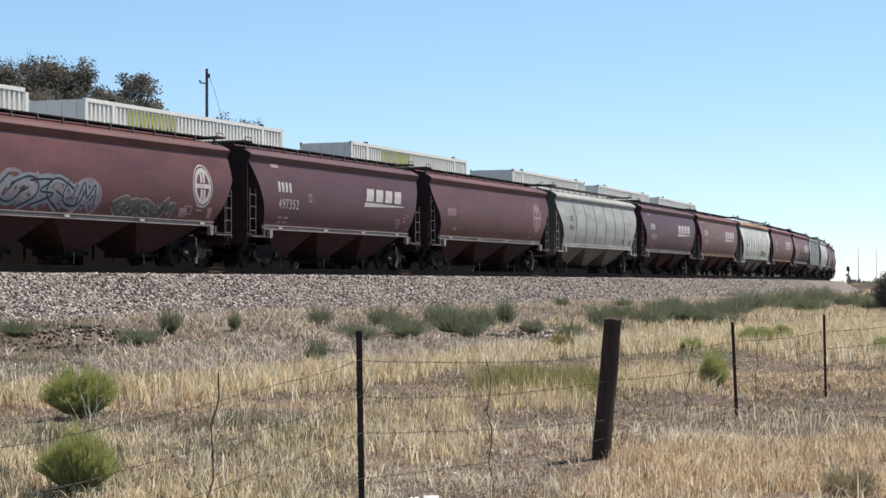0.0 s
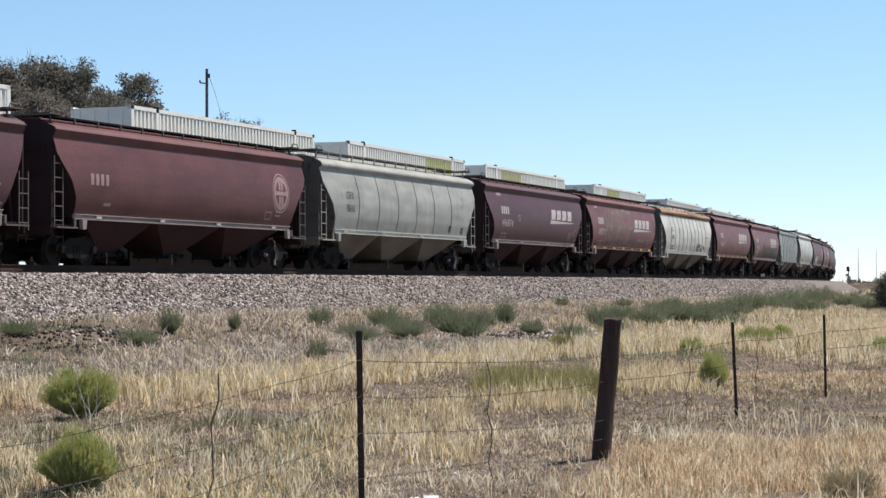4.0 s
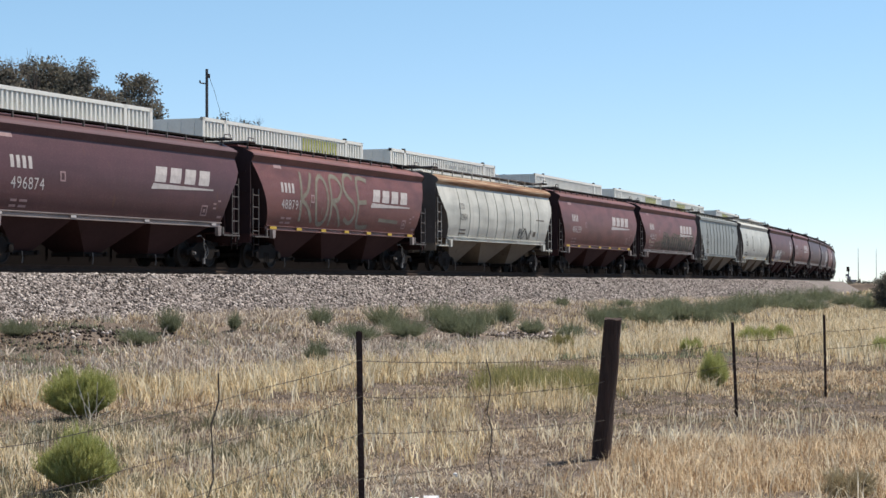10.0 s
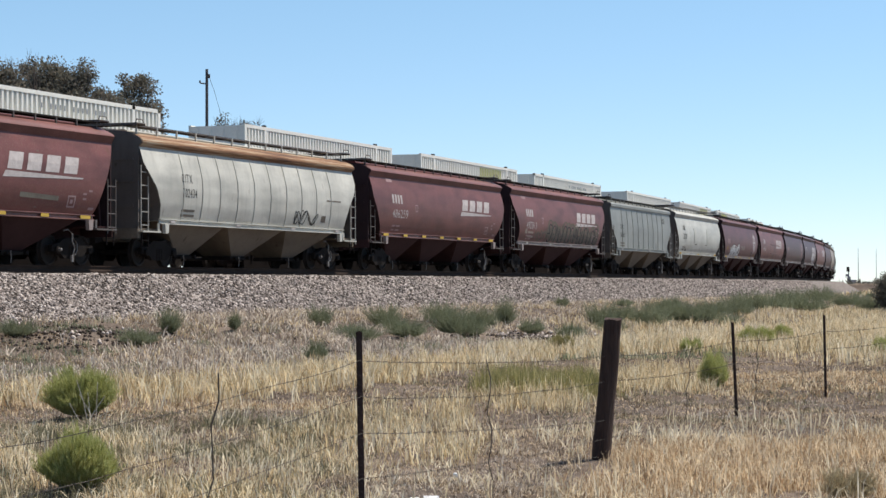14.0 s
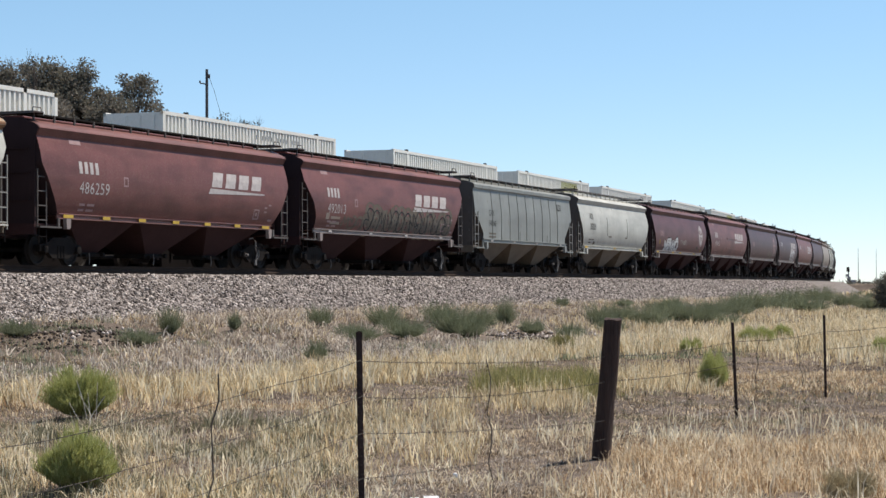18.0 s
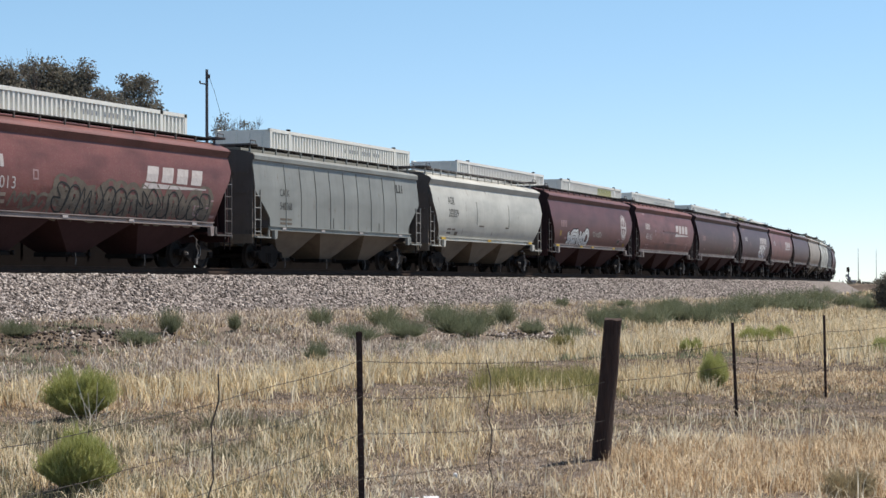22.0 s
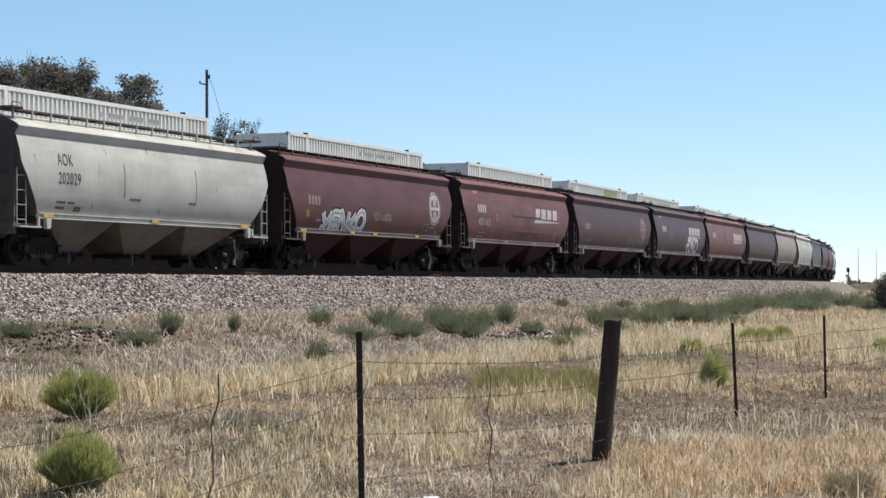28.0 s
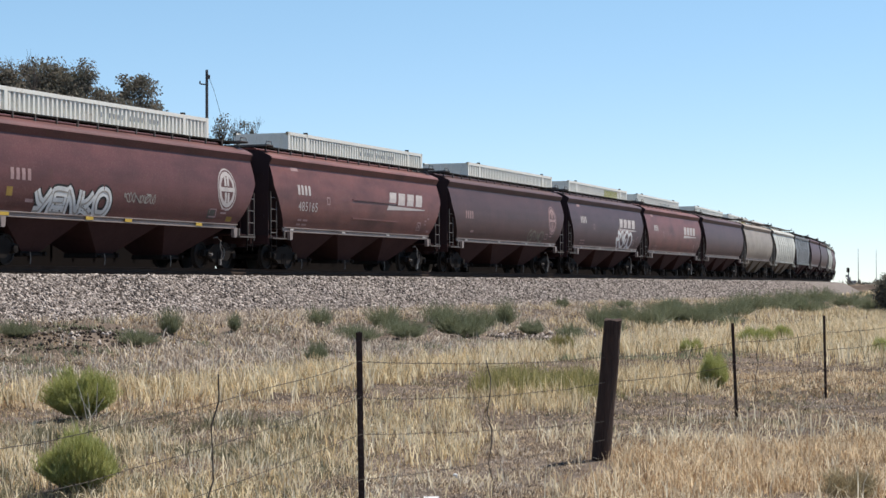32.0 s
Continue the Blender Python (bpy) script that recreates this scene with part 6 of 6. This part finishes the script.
def build_trees():
    tree("oak_tree", -22.0, 101.0, 13.0, 2.6, 4.0, "broad dusty green tree behind the railway", 1, 34000, 0.13, (DRYLEAF, LEAF), 80)
    tree("oak_tree", -20.0, 104.0, 13.35, 2.6, 4.0, "dense dark green tree behind the railway", 2, 34000, 0.13, (LEAF, LEAF, DRYLEAF), 80)
    tree("oak_tree", -18.7, 104.0, 13.2, 2.0, 3.9, "dusty green tree behind the railway", 5, 26000, 0.13, (LEAF, DRYLEAF), 70)
    tree("oak_tree", -15.9, 105.0, 13.2, 1.9, 3.6, "sparse green tree with light between its boughs", 7, 15000, 0.12, (LEAF, DRYLEAF), 60, 0.22)
    tree("oak_tree", -25.6, 103.0, 13.6, 2.7, 4.0, "dusty brown-green tree behind the railway", 11, 28000, 0.14, (DRYLEAF, LEAF), 70)
    tree("oak_tree", -21.4, 105.0, 13.3, 2.2, 3.8, "dusty green tree behind the railway", 14, 24000, 0.14, (LEAF, DRYLEAF), 60)
    tree("oak_tree", -16.7, 102.0, 11.6, 2.0, 3.0, "low brownish tree filling the gap between two others", 17, 17000, 0.13, (DRYLEAF, LEAF), 50)
    tree("oak_tree", -19.8, 99.0, 11.2, 2.8, 2.8, "low brownish thicket below the taller trees", 19, 24000, 0.13, (DRYLEAF,), 60)
    bare_tree(-20.2, 100.0, 14.1, 3)
    bare_tree(-21.4, 101.0, 13.7, 6)
    tree("oak_tree", -12.7, 117.0, 11.7, 1.1, 2.2, "thin sparse tree behind a pole", 9, 1500, 0.11, (LEAF,), 26, 0.24)
    tree("oak_tree", -11.3, 118.0, 11.5, 1.0, 2.0, "thin sparse tree behind a pole", 10, 1300, 0.11, (LEAF,), 26, 0.24)
    for x, top, seed in ((-12.9, 12.2, 4), (-12.0, 12.0, 5), (-10.9, 11.9, 9)):
        bare_tree(x, 117.0, top, seed, 2)
    tree("juniper", 24.3, 110.0, 2.2, 1.05, 1.0, "low dense dark green juniper in dry grass", 12, 9000, 0.10, (LEAF,), 50, 0.34)
    # scrub along the skyline
    rng = np.random.default_rng(40)
    V = []
    for k in range(420):
        b, d = rng.uniform(-1.0, 1.0), rng.uniform(420, 900)
        h, n = rng.uniform(1.2, 3.4) * (1.5 if rng.random() < 0.1 else 1), 70
        c = np.array([b * d, d, 0.0])
        if offset_from_track(c[:1], c[1:2])[0] > -25:
            continue
        p = c + rng.normal(0, 1, (n, 3)) * np.array([2.6, 2.0, h * 0.35]) + np.array([0, 0, h * 0.45])
        e1, e2 = rng.normal(0, 0.6, (n, 3)), rng.normal(0, 0.6, (n, 3))
        V.append(np.stack([p, p + e1, p + e2], 1).reshape(-1, 3))
    # unseen clumps beyond the far track, added to block sky under the wagons
    for k in range(260):
        x, y, a = on_track(rng.uniform(110, 330), rng.uniform(9.5, 13))
        p = np.array([x, y, 2.2]) + rng.normal(0, 1, (90, 3)) * np.array([1.0, 1.0, 0.42]) + np.array([0, 0, 0.2])
        V.append(np.stack([p, p + rng.normal(0, 0.35, (90, 3)), p + rng.normal(0, 0.35, (90, 3))], 1).reshape(-1, 3))
    for k in range(60):
        d = rng.uniform(330, 420)
        p = np.array([d * rng.uniform(0.197, 0.222), d, 0.6]) + rng.normal(0, 1, (80, 3)) * np.array([1.2, 1.2, 0.5])
        V.append(np.stack([p, p + rng.normal(0, 0.4, (80, 3)), p + rng.normal(0, 0.4, (80, 3))], 1).reshape(-1, 3))
    V = np.concatenate(V)
    me = fast_mesh("far_scrub", V, np.arange(len(V)).reshape(-1, 3))
    me.materials.append(LEAF)
    tagged(new("far_scrub", me), "low dark scrub along the skyline, with unseen clumps added behind the trains", "scrub", kind="stuff")


# ------------------------------------------------------------------ fence and masts
POSTS = [(-2.45, 6.9, 1.15, "steel"), (-0.51, 12.5, 1.32, "steel"), (1.44, 18.1, 1.30, "wood"), (3.42, 23.8, 1.16, "steel"), (5.53, 29.4, 1.16, "steel"), (9.7, 41.0, 1.12, "steel")]
WIRE_Z = [[0.90, 0.66, 0.46, 0.2], [1.14, 0.92, 0.70, 0.42], [0.97, 0.74, 0.40, 0.24], [0.94, 0.68, 0.45, 0.2], [0.92, 0.66, 0.40, 0.15], [0.85, 0.60, 0.36, 0.12]]


def build_fence():
    root = empty("wire_fence", pose(1.44, 18.1, 0))
    tagged(root, "old barbed wire fence with steel and wooden posts", "fence")
    ox, oy = 1.44, 18.1
    for i, (x, y, top, what) in enumerate(POSTS):
        x, y = x - ox, y - oy
        if what == "wood":
            sh, n = Shape(), 12
            rng = random.Random(5)
            rings = 9
            for k in range(rings):
                u = k / (rings - 1)
                z = -0.15 + (top + 0.15) * u
                cx = x - 0.06 + 0.13 * u
                for j in range(n):
                    a = 2 * math.pi * j / n
                    r = (0.085 - 0.006 * u) * (1 + 0.09 * math.sin(3 * a + k * 0.3) + 0.05 * rng.uniform(-1, 1))
                    sh.v.append((cx + r * math.cos(a), y + r * 0.95 * math.sin(a), z + (0.010 * math.sin(a) + 0.008 * math.sin(3 * a + 1) if k == rings - 1 else 0)))
            sh.f = [(k * n + j, k * n + (j + 1) % n, (k + 1) * n + (j + 1) % n, (k + 1) * n + j) for k in range(rings - 1) for j in range(n)] + [tuple((rings - 1) * n + j for j in range(n))]
            part("wooden_post", sh, POSTWOOD, root, "dark weathered leaning wooden post", smooth=50)
            continue
        lean = 0.055 if i == 3 else 0.02
        sh = Shape()
        m = Matrix.Rotation(radians(20), 3, "Z")
        h = top + 0.2
        for k in range(2):
            pts = [(-0.019, -0.004), (0.019, -0.004), (0.019, 0.004), (-0.019, 0.004)] if k == 0 else [(-0.004, 0.0), (0.004, 0.0), (0.004, 0.03), (-0.004, 0.03)]
            sh.add([(x + lean * (0.5 - zz / h * 1.0) + (m @ Vector((a, b, 0))).x, y + (m @ Vector((a, b, 0))).y, zz - 0.2) for zz in (0.0, h) for a, b in pts],
                   [(0, 1, 2, 3), (7, 6, 5, 4), (0, 4, 5, 1), (1, 5, 6, 2), (2, 6, 7, 3), (3, 7, 4, 0)])
        for k in range(int(top / 0.055)):
            sh.box((x + lean * (0.5 - (k * 0.055 + 0.2) / h), y - 0.012, k * 0.055 + 0.05), (0.016, 0.014, 0.02))
        part("steel_post", sh, POSTSTEEL, root, "rusty studded steel fence post")
    for s in range(4):
        sh = Shape()
        rng = random.Random(50 + s)
        for i in range(len(POSTS) - 1):
            a = Vector((POSTS[i][0] - ox, POSTS[i][1] - oy - 0.05, WIRE_Z[i][s]))
            b = Vector((POSTS[i + 1][0] - ox, POSTS[i + 1][1] - oy - 0.05, WIRE_Z[i + 1][s]))
            sag = (0.05, 0.03, 0.02, 0.015, 0.03)[i] + 0.02 * rng.random()
            pts = [a.lerp(b, k / 14) + Vector((0, 0, -sag * 4 * (k / 14) * (1 - k / 14) + 0.006 * rng.uniform(-1, 1))) for k in range(15)]
            sh.rod(pts, 0.0019, 5)
            n = int((b - a).length / 0.14)
            for k in range(1, n):
                p = pts[int(14 * k / n)].lerp(pts[min(14, int(14 * k / n) + 1)], 14 * k / n % 1)
                sh.rod([p + Vector((0, 0, 0.012)), p - Vector((0, 0, 0.012))], 0.0013, 3)
                sh.rod([p + Vector((0.014, -0.01, 0.006)), p - Vector((0.014, -0.01, 0.006))], 0.0013, 3)
        part("barbed_wire", sh, WIRE, root, "rusty barbed wire strand")
    for x, y, zt, zb, xb in ((-1.17, 10.6, 1.15, 0.05, -1.25), (0.33, 14.94, 1.06, 0.05, 0.35), (2.63, 21.57, 0.95, 0.0, 2.54), (3.91, 25.25, 0.93, 0.1, 3.86), (4.87, 28.0, 0.92, 0.2, 4.95), (7.0, 34.2, 0.86, 0.1, 7.12)):
        pts = [(xb + (x - xb) * k / 8 - ox + 0.018 * math.sin(k * 2.1 + x), y - oy - 0.07, zb + (zt - zb) * k / 8) for k in range(9)]
        part("wire_stay", Shape().rod(pts, 0.0045, 6), WIRE, root, "crooked thin stay tied to the wires", smooth=60)


def build_masts():
    root = empty("utility_pole", pose(-11.64, 100, float(ground_z(np.array([-11.64]), np.array([100.0]))[0])))
    tagged(root, "bare wooden utility pole beyond the railway", "pole")
    z = root.location.z
    part("pole", Shape().rod([(0, 0, -0.3), (0, 0, 12.35 - z)], 0.10, 10, 0.068), POLEWOOD, root, smooth=50)
    part("side_arm", Shape().rod([(0, 0, 11.62 - z), (-0.34, 0, 11.66 - z)], 0.035, 6), POLEWOOD, root)
    part("insulator", Shape().lathe([(11.66 - z, 0.02), (11.70 - z, 0.05), (11.80 - z, 0.03)], "z", 8, (-0.34, 0, 0)), POLEWOOD, root)
    part("fixing", Shape().box((0.1, 0, 12.0 - z), (0.12, 0.1, 0.2)), POLEWOOD, root)
    part("loose_wire", Shape().rod([(0.1, 0, 12.0 - z), (0.35, 0.1, 11.3 - z), (0.62, 0.2, 10.3 - z), (0.7, 0.2, 9.9 - z)], 0.012, 4), WIRE, root)
    sig = empty("railway_signal", pose(84.0, 420, 0))
    tagged(sig, "distant railway signal mast with black heads and white cabinet", "signal")
    part("mast", Shape().rod([(0, 0, 0), (0, 0, 5.2)], 0.12, 8), MAST, sig)
    for zz in (4.75,):
        part("signal_head", Shape().box((-0.1, 0, zz), (0.6, 0.3, 0.95), taper=(0.85, 1)), POSTSTEEL, sig, "black signal head")
        part("light_hood", Shape().lathe([(-0.4, 0.12), (-0.15, 0.14)], "y", 8, (-0.1, 0, zz + 0.3)), POSTSTEEL, sig)
    part("signal_head", Shape().box((-0.35, 0, 3.5), (0.5, 0.4, 0.5), taper=(0.8, 1)), LETTER_WHITE, sig, "whitish signal box")
    part("ladder_cage", Shape().box((0.1, 0, 2.6), (0.9, 0.5, 1.3), taper=(0.6, 1)), LETTER_WHITE, sig, "whitish ladder cage")
    part("cabinet", Shape().box((0.9, 0, 1.3), (1.3, 1.0, 2.5)), LETTER_WHITE, sig, "white equipment cabinet")
    for x, y, h in ((122.9, 600, 12.3), (149.6, 700, 13.9)):
        ant = empty("radio_mast", pose(x, y, 0))
        tagged(ant, "thin distant radio mast on the skyline", "mast", "distant masts")
        part("mast", Shape().rod([(0, 0, 0), (0, 0, h)], 0.13, 6, 0.06), MAST, ant)
        part("base", Shape().box((0, 0, 0.3), (0.9, 0.9, 0.6)), MAST, ant)
    # low earth mound by the distant line
    rng = np.random.default_rng(8)
    n, m = 26, 10
    sh = Shape()
    for j in range(m):
        r = j / (m - 1)
        for i in range(n):
            a = 2 * math.pi * i / n
            sh.v.append((62 + 9 * r * math.cos(a), 300 + 7 * r * math.sin(a), 1.75 * (1 - r ** 1.7) - 0.1 + 0.12 * rng.normal() * (1 - r)))
    sh.f = [(j * n + i, j * n + (i + 1) % n, (j + 1) * n + (i + 1) % n, (j + 1) * n + i) for j in range(m - 1) for i in range(n)]
    tagged(part("earth_mound", sh, SOIL, smooth=60), "low dry earth mound", "mound", kind="structure")


build_ground()
build_ballast()
build_rails()
build_train()
build_containers()
build_fence()
build_masts()
build_trees()
build_bushes()
build_grass()
build_pebbles()
tagged(part("white_stone", Shape().lathe([(-0.012, 0.012), (0.0, 0.02), (0.02, 0.02), (0.03, 0.006)], "z", 7, (0.09, 16.1, 0.09)), SPRAY_WHITE), "small white stone in the grass", "stone")
scrap = empty("white_scrap", pose(-0.09, 14.5, 0.07))
tagged(scrap, "torn white scraps lying in dry grass", "litter")
part("flat_piece", Shape().box((0, 0, 0.0), (0.11, 0.16, 0.012), turn=Matrix.Rotation(radians(14), 3, "X")), SPRAY_WHITE, scrap)
part("flat_piece", Shape().box((-0.12, 0.02, 0.0), (0.06, 0.10, 0.012), turn=Matrix.Rotation(radians(10), 3, "X")), SPRAY_WHITE, scrap)
motions()
